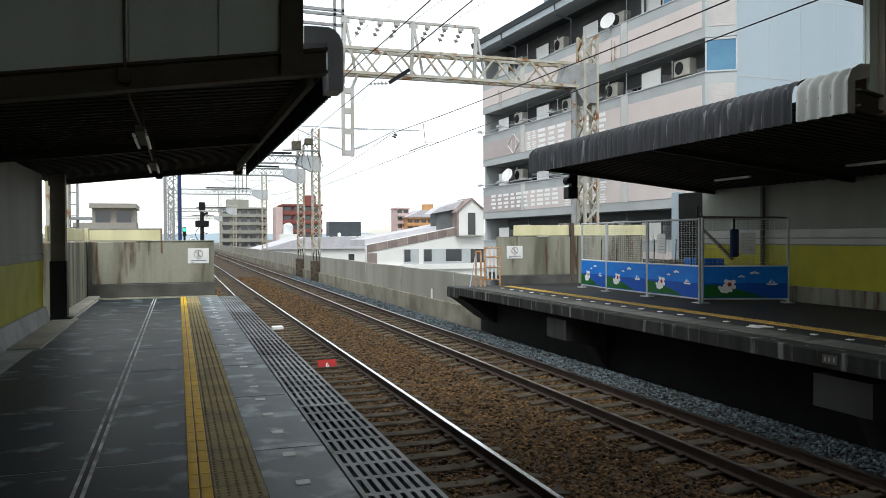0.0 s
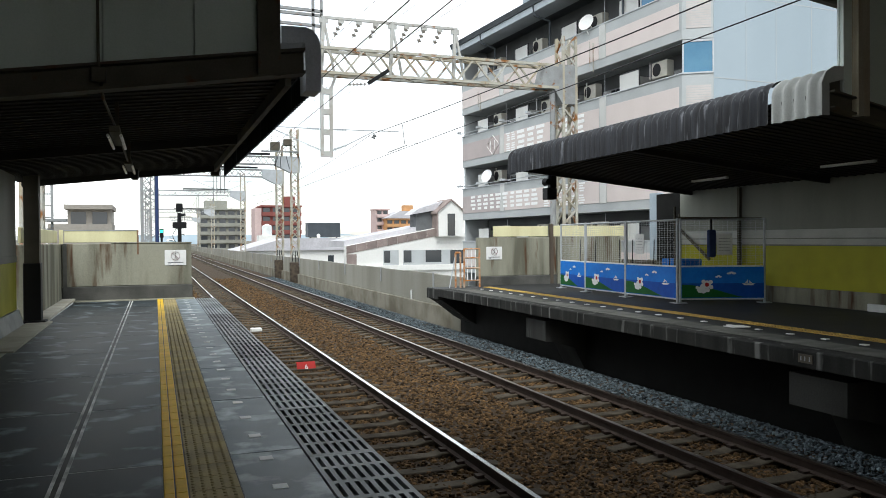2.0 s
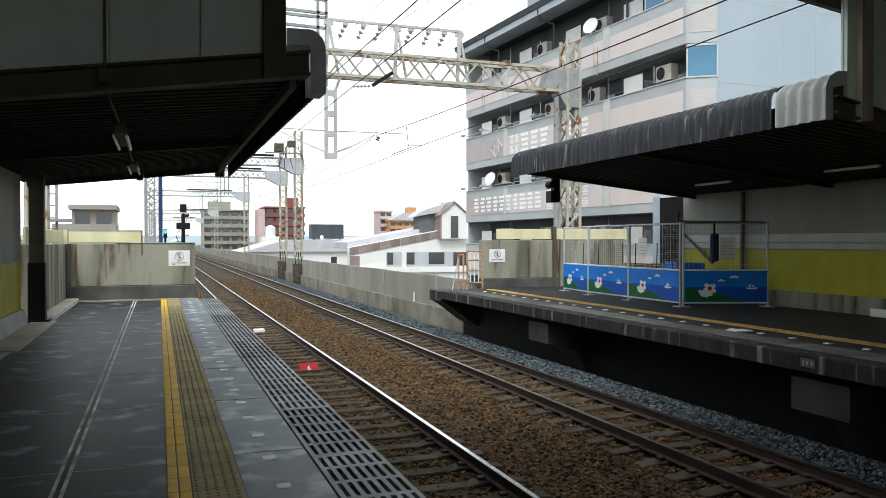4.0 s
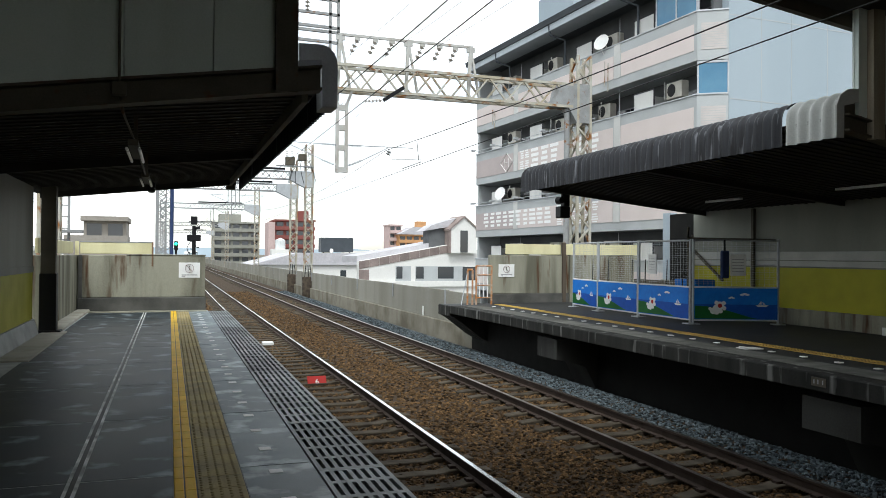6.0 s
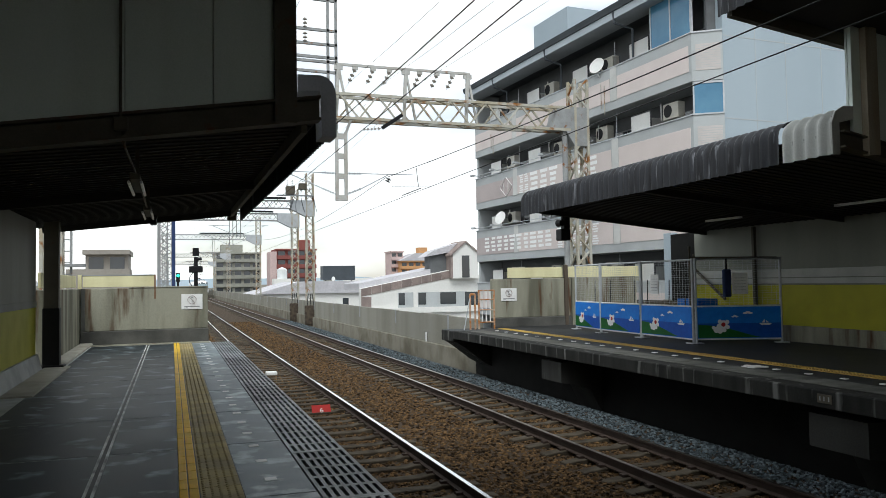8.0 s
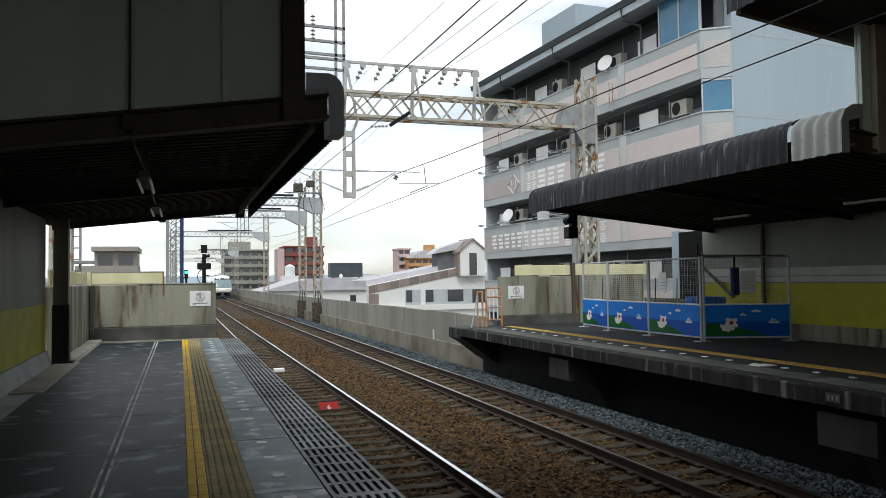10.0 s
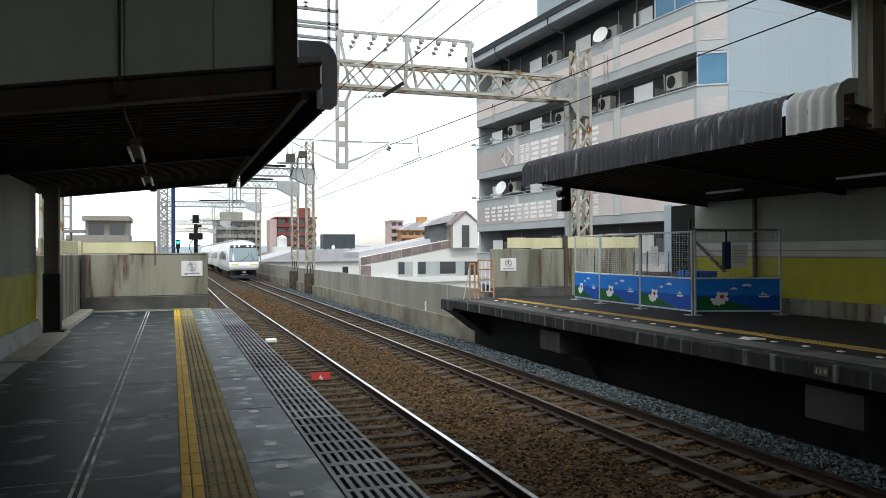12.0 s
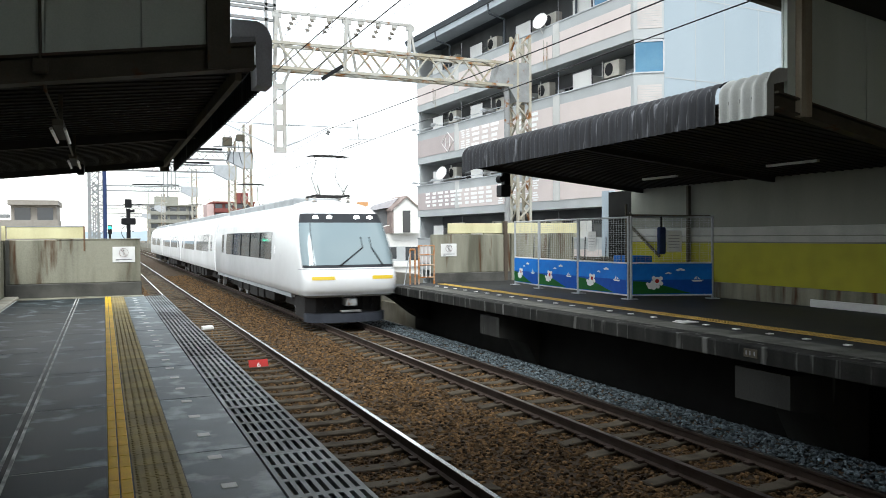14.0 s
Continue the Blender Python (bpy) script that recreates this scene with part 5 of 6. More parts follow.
# ---- signals and lineside marks ----
def signals():
    t = thing("railway_signal", "black colour-light signal on a post behind the wall", "signal", at=(1.25, 45, -1.6))
    bm = bmesh.new()
    bar(bm, (0, 0, 0), (0, 0, 4.7), 0.22, round_=10)
    part("post", bm, BLACK, t)
    part("upper_head", box(-0.17, 0.17, -0.12, 0.12, 4.75, 5.2, 0.02), BLACK, t)
    part("lower_head", box(-0.36, 0.36, -0.14, 0.14, 3.85, 4.2, 0.03), BLACK, t)
    bm = bmesh.new()
    bar(bm, (0.0, 0, 4.55), (0.3, -0.1, 4.6), 0.14, round_=8)
    part("lamp_arm", bm, BLACK, t)
    part("step_bar", bar(bmesh.new(), (0, 0, 3.55), (0.28, 0, 3.5), 0.05, round_=6), BLACK, t)
    bm = bmesh.new()
    for i in range(8):
        a0, a1 = i / 8, (i + 1) / 8
        f = lambda a: (-0.1 - 0.25 * math.sin(a * math.pi), 0, 3.9 - 0.9 * a)
        bar(bm, f(a0), f(a1), 0.04, round_=6)
    part("cable_loop", bm, BLACK, t)
    t = thing("railway_signal", "small signal head showing a green light", "signal", at=(0.4, 55, -1.6))
    bm = bmesh.new()
    bar(bm, (0, 0, 0), (0, 0, 3.5), 0.14, round_=8)
    part("post", bm, BLACK, t)
    part("head", box(-0.13, 0.13, -0.1, 0.1, 3.4, 4.0, 0.03), BLACK, t)
    bm = bmesh.new()
    bmesh.ops.create_cone(bm, cap_ends=True, segments=12, radius1=0.1, radius2=0.1, depth=0.03, matrix=Matrix.Translation((0, -0.11, 3.82)) @ Matrix.Rotation(radians(90), 4, "X"))
    part("green_lamp", bm, glow("green signal light", (0.05, 0.9, 0.5), 3.0), t, "lit green lamp")
    t = thing("hanging_signal", "black signal box hanging from the canopy end", "signal", at=(9.66, 18.3, 2.56))
    part("box", box(-0.16, 0.12, -0.15, 0.15, 0.0, 0.3, 0.02), BLACK, t)
    part("upper_box", box(-0.04, 0.14, -0.1, 0.1, 0.3, 0.75, 0.02), BLACK, t)
    bm = bmesh.new()
    bmesh.ops.create_cone(bm, cap_ends=True, segments=12, radius1=0.1, radius2=0.08, depth=0.2, matrix=Matrix.Translation((-0.15, -0.1, 0.45)) @ Matrix.Rotation(radians(90), 4, "X"))
    bar(bm, (-0.05, 0, 0.5), (-0.05, -0.2, 0.9), 0.06, round_=6)
    part("horn", bm, BLACK, t)
    # red stop marker between the rails, with its number
    t = thing("stop_marker", "red stop-position plate with a white number between the rails", "sign", at=(2.88, 17.2, -1.30))
    part("stand", box(0.05, 0.4, 0.03, 0.12, 0, 0.07), BLACK, t)
    bm = bmesh.new()
    prism(bm, [(-0.05, 0.02), (0.0, 0.02), (0.12, 0.165), (0.1, 0.185)], "x", 0.0, 0.41)
    part("plate", bm, RED, t)
    cu = bpy.data.curves.new("number", "FONT")
    cu.body, cu.size, cu.extrude, cu.align_x = "6", 0.17, 0.002, "CENTER"
    cu.materials.append(WHITE)
    num = new("number", cu)
    num.parent = t
    num.matrix_basis = pose(0.205, -0.036, 0.042, 47.7, 0, 0)
    t = thing("track_marker", "small white box fixed beside the rail", "marker", at=(2.76, 24.9, -1.33))
    part("box", box(0, 0.34, 0, 0.3, 0.02, 0.16, 0.02), WHITE, t)
    part("base", box(0.04, 0.3, 0.04, 0.26, 0, 0.03), DARKSTEEL, t)


signals()

# ---- the town beyond ----
def block(name, label, x0, x1, y, z0, z1, depth, wallmat, floors, cols, slab=None, inset=0.12):
    """A building with real window recesses on the face that looks to the station."""
    t = thing(name, label, "building", at=(x0, y, z0))
    w, h = x1 - x0, z1 - z0
    part("wall", box(0, w, 0.5, depth, 0, h), wallmat, t)
    fh = h / floors
    for f in range(floors):
        part("floor_band", box(-0.1, w + 0.1, -0.6, 0.5, f * fh, f * fh + fh * 0.42), slab or wallmat, t)
        cw = w / cols
        for c in range(cols):
            part("window", box(c * cw + cw * 0.15, (c + 1) * cw - cw * 0.15, 0.44, 0.498, f * fh + fh * 0.42, f * fh + fh * 0.9), WINDOWG, t)
    part("roof", box(-0.3, w + 0.3, -0.7, depth + 0.3, h, h + fh * 0.18), slab or wallmat, t)
    return t


TOWN_GREY = mat("olive grey render", (0.3, 0.3, 0.26), 0.8, scale=0.2, amount=0.4, grain=3, bump=0.0)
TOWN_RED = mat("red brown brick tile", (0.22, 0.075, 0.065), 0.8, scale=0.2, amount=0.4, grain=3, bump=0.0)
TOWN_PINK = mat("pale pink render", (0.55, 0.42, 0.4), 0.8, scale=0.2, amount=0.3, grain=3, bump=0.0)
TOWN_ORANGE = mat("orange render", (0.55, 0.3, 0.14), 0.8, scale=0.2, amount=0.3, grain=3, bump=0.0)
TOWN_BEIGE = mat("warm grey render", (0.31, 0.285, 0.25), 0.8, scale=0.2, amount=0.3, grain=3, bump=0.0)
TOWN_WHITE = mat("white render", (0.75, 0.74, 0.71), 0.8, dark=(0.62, 0.61, 0.58), scale=0.3, amount=0.4, grain=5, bump=0.0)
TOWN_ROOF = mat("pale grey sheet roof", (0.52, 0.505, 0.53), 0.6, scale=0.3, amount=0.4, grain=5, bump=0.0)
BROWNTILE = mat("brown stone cladding", (0.27, 0.22, 0.2), 0.8, dark=(0.19, 0.15, 0.14), scale=1.0, amount=0.8, grain=6, bump=0.0, vary=0.2)
GREENTANK = mat("white water tank", (0.7, 0.72, 0.72), 0.5, scale=1, amount=0.2, bump=0)


def town():
    t = block("office_block", "olive-grey apartment tower far along the line", 14.7, 30.3, 290, -8, 12.6, 14, TOWN_GREY, 7, 5)
    part("roof_house", box(2, 9.5, 1.5, 9, 20.6, 24.0), TOWN_GREY, t)
    t = block("red_tower", "red-brown tiled apartment tower far behind low roofs", 33, 46, 265, -8, 12.8, 14, TOWN_RED, 7, 4, TOWN_RED)
    part("roof_house", box(7.8, 11.2, 1, 8, 20.8, 24.4), TOWN_RED, t)
    part("side_wall", box(-2.2, -0.05, -0.3, 10, 0, 20.4), TOWN_PINK, t)
    t = thing("water_tank", "white round roof-top water tank", "tank", at=(29.5, 225, -8))
    bm = bmesh.new()
    bmesh.ops.create_cone(bm, cap_ends=True, segments=16, radius1=1.4, radius2=1.4, depth=2.6, matrix=Matrix.Translation((0, 0, 12.4)))
    bmesh.ops.create_cone(bm, cap_ends=True, segments=16, radius1=1.4, radius2=0.3, depth=0.6, matrix=Matrix.Translation((0, 0, 14.0)))
    part("tank", bm, GREENTANK, t)
    part("house", box(-2.5, 2.5, -2, 3, 0, 11.1), TOWN_WHITE, t)
    block("pink_block", "pale pink apartment block in the distance", 90, 95.4, 330, -8, 14.6, 10, TOWN_PINK, 7, 2)
    t = block("orange_block", "orange rendered house block with a hipped roof", 93, 108.4, 325, -8, 10.3, 12, TOWN_ORANGE, 6, 5, TOWN_ORANGE)
    bm = bmesh.new()
    prism(bm, [(-0.8, 18.8), (16.2, 18.8), (9.5, 22.0), (6, 22.0)], "y", -1, 12)
    part("roof_slope", bm, TOWN_ROOF, t)
    part("roof_house", box(8.5, 12.5, 2, 6, 20, 24.6), TOWN_ORANGE, t)
    t = block("beige_block", "warm grey flat-roofed block beyond the end wall", -11.4, -5.9, 120, -8, 6.1, 10, TOWN_BEIGE, 4, 2)
    part("annexe", box(-2.1, 5.9, -3, 4, 0, 12.0), TOWN_BEIGE, t)
    # low white hall with a shallow roof, a dark billboard on top
    t = thing("low_hall", "long low white hall with a pale shallow roof", "building", at=(11.9, 118, -8))
    part("wall", box(0, 17, 0, 20, 0, 8.1), TOWN_WHITE, t)
    bm = bmesh.new()
    prism(bm, [(-0.5, 8.1), (6.0, 9.9), (17.4, 9.9), (17.4, 8.1)], "y", -0.5, 20)
    part("roof", bm, TOWN_ROOF, t)
    for x in (1.3, 4.0, 12.6):
        part("window", box(x, x + 0.9, -0.05, 0, 6.0, 7.3), WINDOWG, t)
    t = thing("roof_billboard", "dark boxed billboard on a low roof", "billboard", at=(21.8, 119.5, 1.9))
    part("box", box(0, 5.0, 0, 2.2, 0.15, 2.35, 0.03), ROOFMETAL, t)
    for x in (0.4, 4.4):
        part("leg", box(x, x + 0.15, 0.3, 0.5, -0.2, 0.2), BLACK, t)
    bm = bmesh.new()
    disc(bm, 1.6, -0.02, 0.35, 0.28, 0.35)
    part("round_plate", bm, WHITE, t)
    # white building with a sloping parapet and a gabled stair tower
    t = thing("white_building", "white rendered building with a sloping roof edge and gabled tower", "building", at=(19.7, 85, -8))
    bm = bmesh.new()
    prism(bm, [(0, 0), (15.7, 0), (15.7, 10.0), (10.5, 10.9), (0, 8.9)], "y", 0, 1.0)
    part("wall", bm, TOWN_WHITE, t)
    bm = bmesh.new()
    prism(bm, [(0, 8.8), (10.5, 10.6), (10.5, 11.4), (0, 9.5)], "y", 1.0, 9)
    part("roof", bm, TOWN_ROOF, t)
    for i in range(9):
        x0 = 0.0 + i * 1.17
        bm = bmesh.new()
        z0 = 8.05 + i * 0.215
        prism(bm, [(x0 + 0.02, z0), (x0 + 1.15, z0 + 0.21), (x0 + 1.15, z0 + 1.05), (x0 + 0.02, z0 + 0.85)], "y", -0.06, 0)
        part("cladding", bm, BROWNTILE, t)
    part("cladding", box(0.02, 1.15, -0.05, 0, 5.0, 8.0), BROWNTILE, t)
    # flat grey sheet on the wall, its colour stands for a recess in shade
    o = part("opening", box(4.2, 12.5, -0.02, 0.0, 6.72, 8.4), FACADE, t, "flat grey sheet for a gallery's shade, with dark panes")
    for a, b in ((4.3, 5.0), (6.6, 7.5), (9.2, 11.1), (12.2, 14.8)):
        part("window", box(a, b, -0.05, -0.02, 6.8 if a > 12 else 7.0, 8.35), WINDOWG, o)
    part("pillar", box(6.0, 6.5, -0.08, -0.02, 6.72, 8.4), TOWN_WHITE, o)
    part("ledge", box(-0.1, 15.8, -0.3, 0, 6.1, 6.7), TOWN_WHITE, t)
    tw = part("stair_tower", box(10.5, 13.6, -0.8, 3.5, 9.9, 12.75), TOWN_WHITE, t)
    bm = bmesh.new()
    prism(bm, [(10.5, 12.75), (13.6, 12.75), (12.05, 14.0)], "y", -0.8, 3.5)
    part("gable", bm, TOWN_WHITE, tw)
    bm = bmesh.new()
    for s in (-1, 1):
        prism(bm, [(12.05, 14.0), (12.05, 14.2), (12.05 + s * 1.9, 12.65), (12.05 + s * 1.9, 12.45)], "y", -1.0, 3.7)
    part("tower_roof", bm, BROWNTILE, tw)
    part("window", box(11.6, 12.5, -0.86, -0.8, 10.0, 12.5), WINDOWG, tw)
    part("side_strip", box(10.3, 10.5, -0.82, 3.4, 9.9, 12.8), BROWNTILE, tw)
    bm = bmesh.new()
    prism(bm, [(7.6, 12.4), (10.5, 12.9), (11.6, 14.0), (8.6, 13.1)], "y", 0.5, 3.4)
    part("porch_roof", bm, TOWN_ROOF, tw)
    # porch shade is in this wall's dark tone
    part("porch_wall", box(8.4, 10.3, 0.9, 3.2, 10.6, 12.7), FACADE_SHADE, tw)
    # scattered far roofs and hills, too many to count
    for m_, nm, seed in ((TOWN_BEIGE, "far_roofs", 1), (TOWN_WHITE, "far_houses", 2), (TOWN_GREY, "far_blocks", 3)):
        bm = bmesh.new()
        rr = random.Random(seed)
        for i in range(150):
            y = rr.uniform(330, 1500)
            x = y * rr.uniform(-0.35, 0.75)
            w = rr.uniform(7, 22)
            if 0 < x + w and x < 16:
                continue
            h = rr.uniform(5, 10) + (rr.random() < 0.15) * rr.uniform(3, 9) * y / 900
            put(bm, x, x + w, y, y + rr.uniform(6, 14), -8, -8 + h)
        tagged(part(nm, bm, m_), "hazy far roofs of the town on the skyline", "houses", kind="stuff")
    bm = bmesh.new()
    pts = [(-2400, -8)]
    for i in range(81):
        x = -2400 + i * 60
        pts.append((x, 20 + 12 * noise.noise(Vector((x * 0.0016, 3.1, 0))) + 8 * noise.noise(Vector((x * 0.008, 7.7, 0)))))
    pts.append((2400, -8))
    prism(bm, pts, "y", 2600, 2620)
    # pale blue base colour stands in for the haze before the hills
    setting("backdrop", bm, mat("hazy far hills", (0.5, 0.6, 0.68), 0.95, scale=0.002, amount=0.3, grain=0.01, bump=0), "low hills on the horizon, haze in their pale blue colour", "hills")
    # pole and stairs behind the near end wall
    t = thing("lineside_pole", "tall dark blue pipe beside the gantry column", "pole", at=(0.16, 69.6, -1.6))
    bm = bmesh.new()
    bar(bm, (0, 0, 0), (0, 0, 10.6), 0.3, round_=10)
    part("pipe", bm, CLOTH2, t)
    t = thing("signal_stair", "steel ladder and platform of a lineside stand", "stand", at=(-3.6, 30, -1.6))
    bm = bmesh.new()
    for x in (-0.3, 0.3):
        bar(bm, (x, 0, 0), (x, 0, 6.0), 0.08)
    for i in range(14):
        bar(bm, (-0.3, 0, 0.4 + i * 0.4), (0.3, 0, 0.4 + i * 0.4), 0.04)
    put(bm, -0.4, 0.75, -0.3, 0.3, 3.85, 3.95)
    part("ladder", bm, STEEL, t)


town()

# ---- the train ----
# pale blue base stands in for the sky reflected in the windscreen
TRAIN_GLASS = glass("sky-tinted windscreen", (0.2, 0.26, 0.28), 0.04)
SIDE_GLASS = glass("smoked side window", (0.035, 0.045, 0.05), 0.06)
UNDER = mat("sooty underframe", (0.035, 0.033, 0.032), 0.8, scale=3, amount=0.5, bump=0.1)
SKIRT = mat("dark grey skirt", (0.035, 0.038, 0.043), 0.55, scale=2, amount=0.4, bump=0.05)
LAMPW = glow("white headlamp", (1.0, 0.98, 0.94), 6.0)
PLOUGH = mat("blue grey plough", (0.05, 0.056, 0.07), 0.6, scale=3, amount=0.4, bump=0.05)
LAMPY = mat("yellow lamp lens", (0.7, 0.5, 0.03), 0.3, scale=5, amount=0.2, bump=0)
ROOFGEAR = mat("roof gear grey", (0.42, 0.44, 0.45), 0.6, scale=2, amount=0.5, bump=0.05)

# half width of the body and the front edge of the nose, by height above the rail
LEVELS = [(0.86, 1.30, 0.30), (0.92, 1.39, 0.12), (1.10, 1.42, 0.02), (1.35, 1.43, 0.0), (1.58, 1.43, 0.06), (1.66, 1.43, 0.16), (2.0, 1.425, 0.36), (2.4, 1.41, 0.60), (2.8, 1.375, 0.86), (3.08, 1.33, 1.04), (3.33, 1.25, 1.24), (3.48, 1.15, 1.5), (3.62, 0.98, 1.9), (3.75, 0.72, 2.5), (3.83, 0.40, 3.2), (3.85, 0.05, 3.7)]


def level(z):
    for a, b in zip(LEVELS, LEVELS[1:]):
        if a[0] <= z <= b[0]:
            k = (z - a[0]) / (b[0] - a[0])
            return a[1] + (b[1] - a[1]) * k, a[2] + (b[2] - a[2]) * k
    return LEVELS[-1][1:]


def nose_point(z, s, out=0.0):
    """A point of the nose: s runs from -1 (one flank) over 0 (the front) to 1."""
    w, yf = level(z)
    back = yf + 1.2
    a = abs(s) * math.pi / 2
    e = 2 / 6.5
    x = (w + out) * (math.sin(a) ** e)
    y = back - (back - yf + out) * (math.cos(a) ** e)
    return math.copysign(x, s), y, z


def nose_patch(z0, z1, s0, s1, out, nz=10, ns=30):
    bm = bmesh.new()
    grid = [[bm.verts.new(nose_point(z0 + (z1 - z0) * i / nz, s0 + (s1 - s0) * j / ns, out)) for j in range(ns + 1)] for i in range(nz + 1)]
    for i in range(nz):
        for j in range(ns):
            bm.faces.new((grid[i][j], grid[i][j + 1], grid[i + 1][j + 1], grid[i + 1][j]))
    bmesh.ops.recalc_face_normals(bm, faces=bm.faces[:])
    return bm


CAR = 19.6


def lead_body():
    bm = bmesh.new()
    ss = [-1.0 + i * 2 / 48 for i in range(49)]
    rows_ = []
    for z, w, yf in LEVELS:
        row = [bm.verts.new((-w, CAR, z))]
        row += [bm.verts.new(nose_point(z, s)) for s in ss]
        row.append(bm.verts.new((w, CAR, z)))
        rows_.append(row)
    for a, b in zip(rows_, rows_[1:]):
        for j in range(len(a) - 1):
            bm.faces.new((a[j], a[j + 1], b[j + 1], b[j]))
    bm.faces.new(rows_[0])
    bm.faces.new(rows_[-1])
    bm.faces.new([r[0] for r in rows_] + [r[-1] for r in reversed(rows_)])
    bmesh.ops.recalc_face_normals(bm, faces=bm.faces[:])
    return bm


def car_body(y0, y1):
    prof = [(w, z) for z, w, _ in LEVELS] + [(-w, z) for z, w, _ in reversed(LEVELS)]
    return prism(bmesh.new(), prof, "y", y0, y1)


def side_glass(y0, y1, s, z0=1.86, z1=2.8):
    zs = [z0] + [z for z, _, _ in LEVELS if z0 < z < z1] + [z1]
    bm = bmesh.new()
    outer = [(s * (level(z)[0] + 0.008), z) for z in zs]
    inner = [(s * (level(z)[0] - 0.02), z) for z in reversed(zs)]
    prism(bm, outer + inner, "y", y0, y1)
    return bm


def flank(body, y0, windows, doors, glazed=True):
    for s in (-1, 1):
        for a, b in windows:
            part("window", side_glass(y0 + a, y0 + b, s), SIDE_GLASS, body, "smoked glass window band")
        for a, b in doors:
            bm = bmesh.new()
            for q in (a, b):
                prism(bm, [(s * (level(1.0)[0] + 0.004), 1.0), (s * (level(2.0)[0] + 0.004), 2.0), (s * (level(2.95)[0] + 0.004), 2.95), (s * (level(2.95)[0] - 0.02), 2.95), (s * (level(1.0)[0] - 0.02), 1.0)], "y", y0 + q - 0.012, y0 + q + 0.012)
            part("door_seam", bm, ROOFGEAR, body)
            if glazed:
                part("door_window", side_glass(y0 + a + 0.2, y0 + b - 0.2, s, 1.9, 2.75), SIDE_GLASS, body)


def pantograph(top, y):
    bm = bmesh.new()
    for d in (-0.5, 0.5):
        put(bm, -0.6, 0.6, y + d - 0.05, y + d + 0.05, 3.9, 3.95, 0.01)
    for x in (-0.5, 0.5):
        put(bm, x - 0.05, x + 0.05, y - 0.7, y + 0.7, 3.9, 3.96, 0.01)
    p = part("pantograph", bm, UNDER, top, "raised dark pantograph")
    for x in (-0.55, 0.55):
        for d in (-0.5, 0.5):
            bm = bmesh.new()
            insulator(bm, (x, y + d, 3.6), (x, y + d, 3.92), 0.08, 3)
            part("insulator", bm, PORCELAIN, p)
    for x in (-0.45, 0.45):
        bm = bmesh.new()
        bar(bm, (x, y - 0.5, 3.94), (x * 0.9, y + 0.5, 4.55), 0.035, round_=6)
        bar(bm, (x * 0.9, y + 0.5, 4.55), (x * 0.75, y - 0.05, 5.2), 0.026, round_=6)
        part("arm", bm, UNDER, p)
    for x in (-0.45, 0.45):
        part("horn", bar(bmesh.new(), (x * 0.8, y - 0.5, 3.95), (x * 1.1, y - 0.6, 4.28), 0.04, round_=6), UNDER, p)
    bm = bmesh.new()
    for d in (-0.14, 0.14):
        bar(bm, (-0.48, y - 0.05 + d, 5.23), (0.48, y - 0.05 + d, 5.23), 0.05)
        bar(bm, (-0.48, y - 0.05 + d, 5.23), (-0.66, y - 0.05 + d, 5.2), 0.035)
        bar(bm, (0.48, y - 0.05 + d, 5.23), (0.66, y - 0.05 + d, 5.2), 0.035)
    bar(bm, (-0.4, y - 0.19, 5.2), (-0.4, y + 0.09, 5.2), 0.04)
    bar(bm, (0.4, y - 0.19, 5.2), (0.4, y + 0.09, 5.2), 0.04)
    part("contact_strip", bm, UNDER, p)


def bogie(top, y):
    bm = bmesh.new()
    for s in (-1, 1):
        put(bm, s * 0.82 - 0.08, s * 0.82 + 0.08, y - 1.6, y + 1.6, 0.36, 0.62, 0.02)
        put(bm, s * 0.82 - 0.14, s * 0.82 + 0.14, y - 0.4, y + 0.4, 0.55, 0.85, 0.03)
    put(bm, -0.8, 0.8, y - 0.3, y + 0.3, 0.35, 0.7)
    b = part("bogie", bm, UNDER, top)
    for d in (-1.05, 1.05):
        for s in (-0.57, 0.57):
            w = bmesh.new()
            bmesh.ops.create_cone(w, cap_ends=True, segments=20, radius1=0.43, radius2=0.42, depth=0.12, matrix=Matrix.Translation((s, y + d, 0.43)) @ Matrix.Rotation(radians(90), 4, "Y"))
            part("wheel", w, STEEL, b)


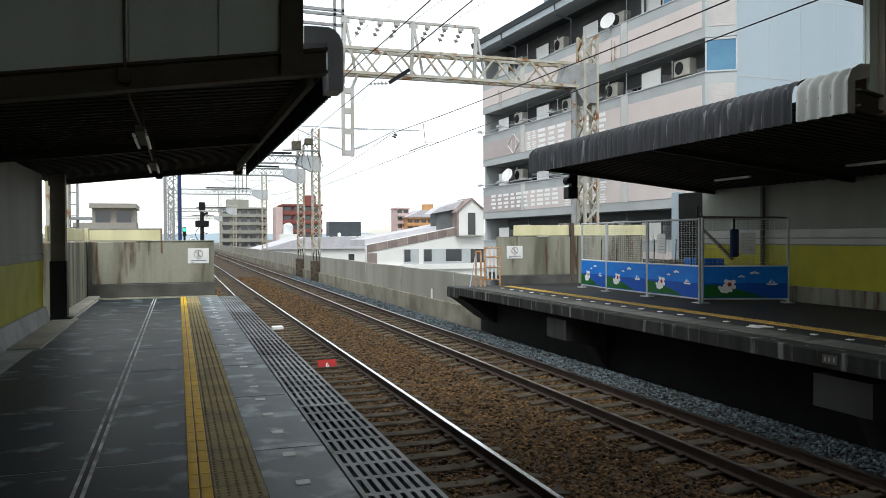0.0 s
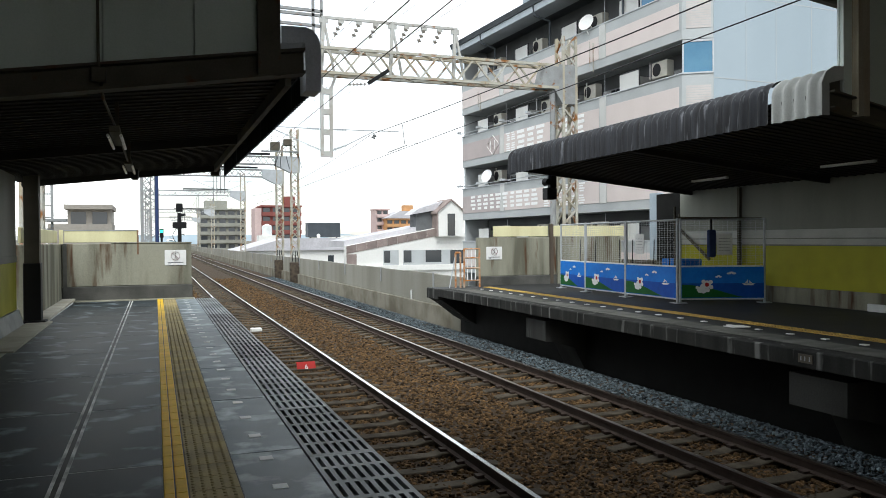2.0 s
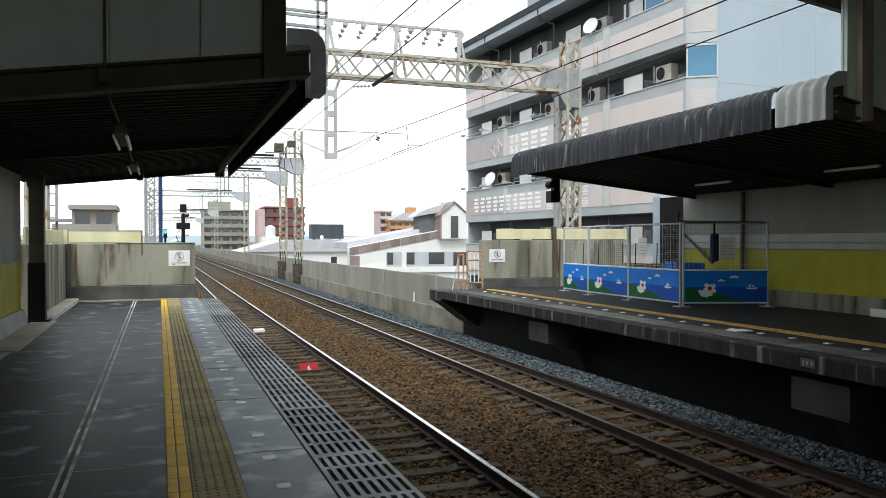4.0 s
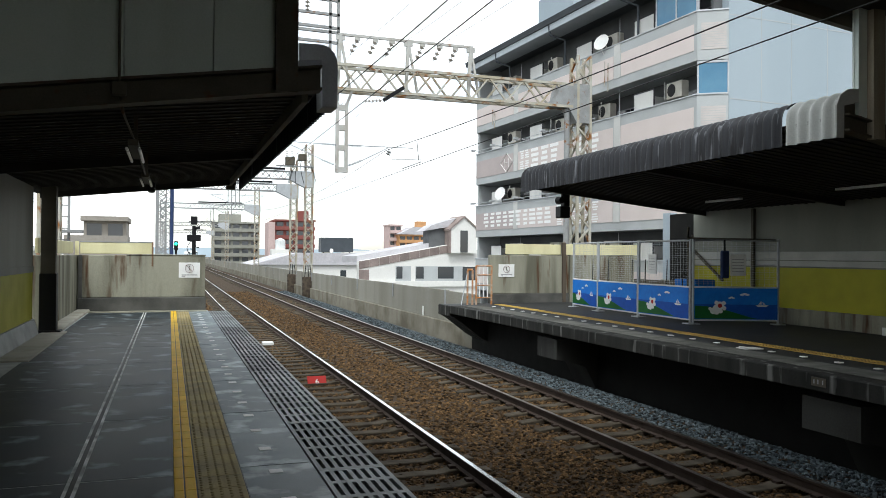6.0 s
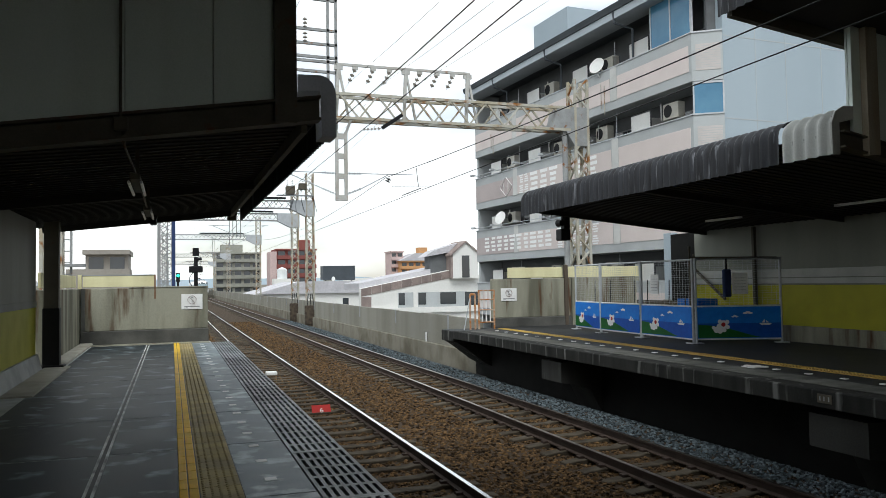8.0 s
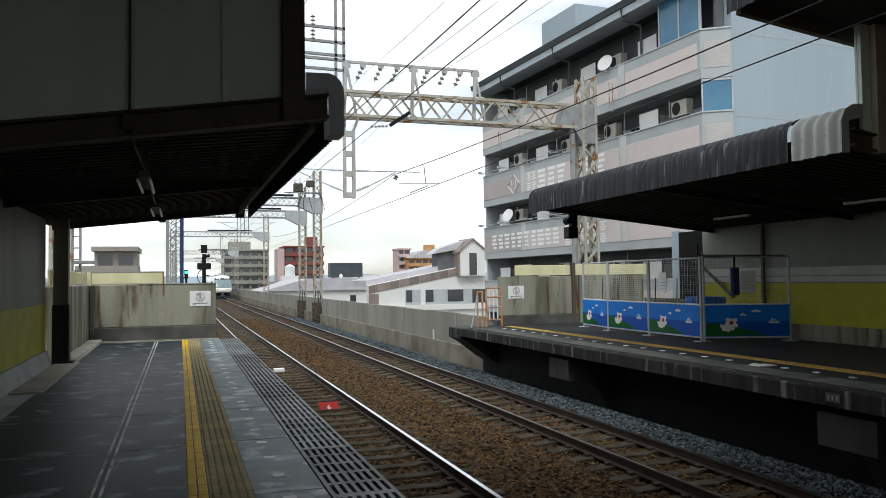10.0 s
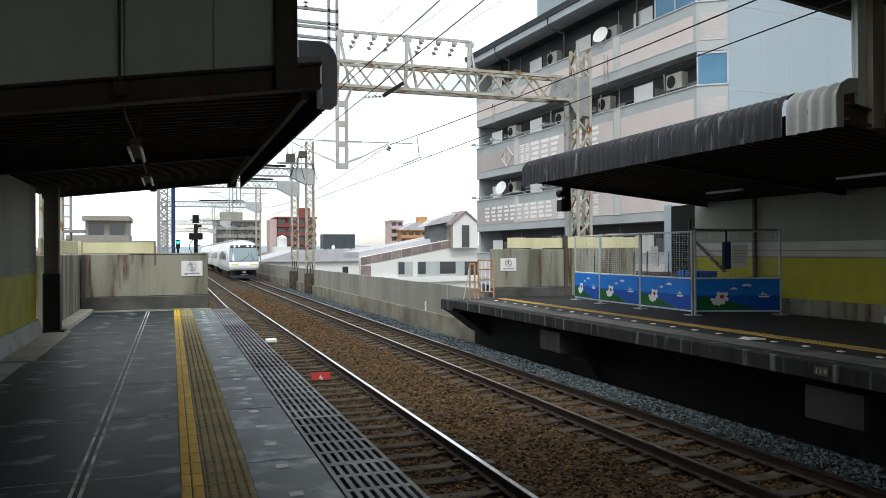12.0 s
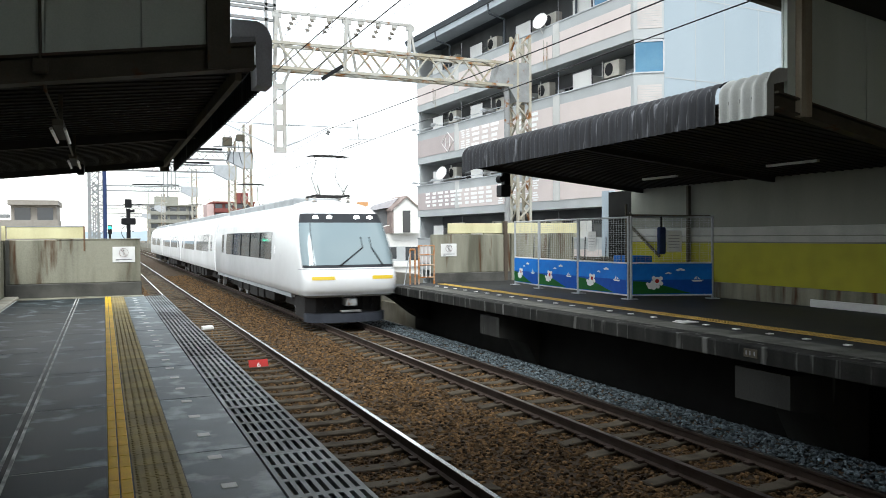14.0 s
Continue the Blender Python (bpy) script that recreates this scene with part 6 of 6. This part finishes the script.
def express_train():
    top = thing("express_train", "white four-car express train with a wide sky-tinted windscreen", "train")
    body = part("lead_car", lead_body(), BODYW, top, "white enamelled car body with rounded nose", smooth=False)
    for p in body.data.polygons:
        p.use_smooth = len(p.vertices) == 4
    part("windscreen_surround", nose_patch(1.72, 3.33, -0.76, 0.76, 0.006, 12, 48), SKIRT, body, "dark grey windscreen surround")
    part("windscreen", nose_patch(1.80, 3.05, -0.27, 0.47, 0.014, 10, 40), TRAIN_GLASS, body, "large sloping windscreen", smooth=True)
    part("corner_pane", nose_patch(1.80, 3.05, -0.73, -0.29, 0.014, 10, 30), TRAIN_GLASS, body, smooth=True)
    part("corner_pane", nose_patch(1.80, 3.05, 0.49, 0.73, 0.014, 10, 20), TRAIN_GLASS, body, smooth=True)
    bm = bmesh.new()
    for s0, s1 in ((-0.006, 0.012), (0.16, 0.06)):
        a = nose_point(1.78, s0, 0.035)
        b = nose_point(2.3, s1, 0.03)
        bar(bm, a, b, 0.03)
        bar(bm, b, nose_point(2.62, s1 * 1.05, 0.03), 0.02)
    part("wiper", bm, BLACK, body)
    bm = bmesh.new()
    for s in (-0.16, -0.018, 0.018, 0.16):
        x, y, z = nose_point(3.2, s, 0.0)
        bmesh.ops.create_cone(bm, cap_ends=True, segments=12, radius1=0.075, radius2=0.075, depth=0.04, matrix=Matrix.Translation((x, y + 0.0, z)) @ Matrix.Rotation(radians(70), 4, "X"))
    part("headlamp", bm, LAMPW, body, "lit round white headlamps")
    for s0, s1 in ((-0.40, -0.03), (0.03, 0.40)):
        part("marker_lamp", nose_patch(1.38, 1.48, s0, s1, 0.012, 2, 8), LAMPY, body, "yellow marker lamp strip")
    part("bumper_line", nose_patch(1.66, 1.69, -0.97, 0.97, 0.004, 1, 40), ROOFGEAR, body)
    # skirt, coupler and plough
    bm = bmesh.new()
    prism(bm, [(-1.2, 1.1), (-1.2, 2.4), (1.2, 2.4), (1.2, 1.1), (0.95, 0.75), (-0.95, 0.75)], "z", 0.2, 0.86)
    part("skirt", bm, UNDER, body)
    bm = bmesh.new()
    arc = [(1.24 * math.sin(a), 1.15 - 0.85 * math.cos(a) ** 0.7) for a in [radians(-88 + i * 11) for i in range(17)]]
    prism(bm, arc + [(1.0, 1.35), (-1.0, 1.35)], "z", 0.10, 0.36)
    part("plough", bm, PLOUGH, body, "rounded blue-grey plough plate")
    part("lower_lip", nose_patch(0.86, 0.93, -0.99, 0.99, 0.02, 1, 48), ROOFGEAR, body, "grey lower edge of the nose")
    bm = bmesh.new()
    put(bm, -0.17, 0.17, 0.22, 0.7, 0.58, 0.82, 0.03)
    bar(bm, (0, 0.12, 0.7), (0, 0.5, 0.7), 0.2, round_=10)
    part("coupler", bm, STEEL, body, "grey coupler head")
    part("coupler_step", box(-0.3, 0.3, 0.3, 0.46, 0.4, 0.46, 0.01), STEEL, body)
    for x in (-0.75, -0.45, 0.45, 0.75):
        bm = bmesh.new()
        for a, b in ((0.84, 0.62), (0.62, 0.46)):
            bar(bm, (x, 0.72 - (0.84 - a) * 0.4, a), (x * 0.93, 0.72 - (0.84 - b) * 0.4, b), 0.045, round_=6)
        part("air_hose", bm, BLACK, body)
    flank(body, 0, [(5.0, 15.8)], [(3.55, 4.45)], False)
    flank(body, 0, [], [(16.5, 17.5)])
    for s in (-1, 1):
        bm = bmesh.new()
        for y in (7.1, 9.3, 11.5, 13.7):
            bar(bm, (s * (level(1.88)[0] + 0.008), y, 1.88), (s * (level(2.4)[0] + 0.01), y, 2.4), 0.02, 0.05)
            bar(bm, (s * (level(2.4)[0] + 0.01), y, 2.4), (s * (level(2.78)[0] + 0.008), y, 2.78), 0.02, 0.05)
        part("window_bar", bm, BLACK, body)
        bm = bmesh.new()
        put(bm, s * 1.20, s * 1.32, 2.4, CAR, 0.74, 0.86)
        part("sill", bm, ROOFGEAR, body)
    for k in (1, 2, 3):
        y0 = k * 20.1
        b = part("car_body", car_body(y0, y0 + CAR), BODYW, top, "white enamelled car body")
        flank(b, y0, [(2.6, 8.6), (10.0, 16.4)], [(0.9, 1.9), (17.4, 18.4)])
        part("gangway", box(-1.1, 1.1, y0 - 0.5, y0, 0.9, 3.4), UNDER, b)
    for k in range(4):
        y0 = k * 20.1
        bm = bmesh.new()
        for a, b, z in ((4.3 if k == 0 else 1.2, 9.4, 3.99), (9.55, 14.2, 3.99), (14.35, 18.9, 3.99)):
            put(bm, -0.82, 0.82, y0 + a, y0 + b, 3.5, z - 0.05, 0.05)
        part("roof_equipment", bm, ROOFGEAR, top, "grey roof-top equipment covers")
        bm = bmesh.new()
        rnd = random.Random(k)
        y = 5.9
        while y < 13.6:
            w = rnd.uniform(0.8, 1.9)
            put(bm, -1.15, 1.15, y0 + y, y0 + y + w, rnd.uniform(0.25, 0.42), 0.86, 0.02)
            y += w + rnd.uniform(0.15, 0.5)
        part("underfloor_box", bm, UNDER, top, "dark underfloor equipment")
        bogie(top, y0 + 3.6)
        bogie(top, y0 + 16.0)
    pantograph(top, 2.9)
    pantograph(top, 17.4)
    pantograph(top, 43.0)
    return top


TRAIN = express_train()


def motions():
    """The train runs in along the far track at a steady pace."""
    walk(TRAIN, [(t, pose(6.72, 22.1 + 28.2 * (14.0 - t), RAILZ)) for t in (0.0, 3.5, 7.0, 10.5, 12.25, 14.0)])


motions()
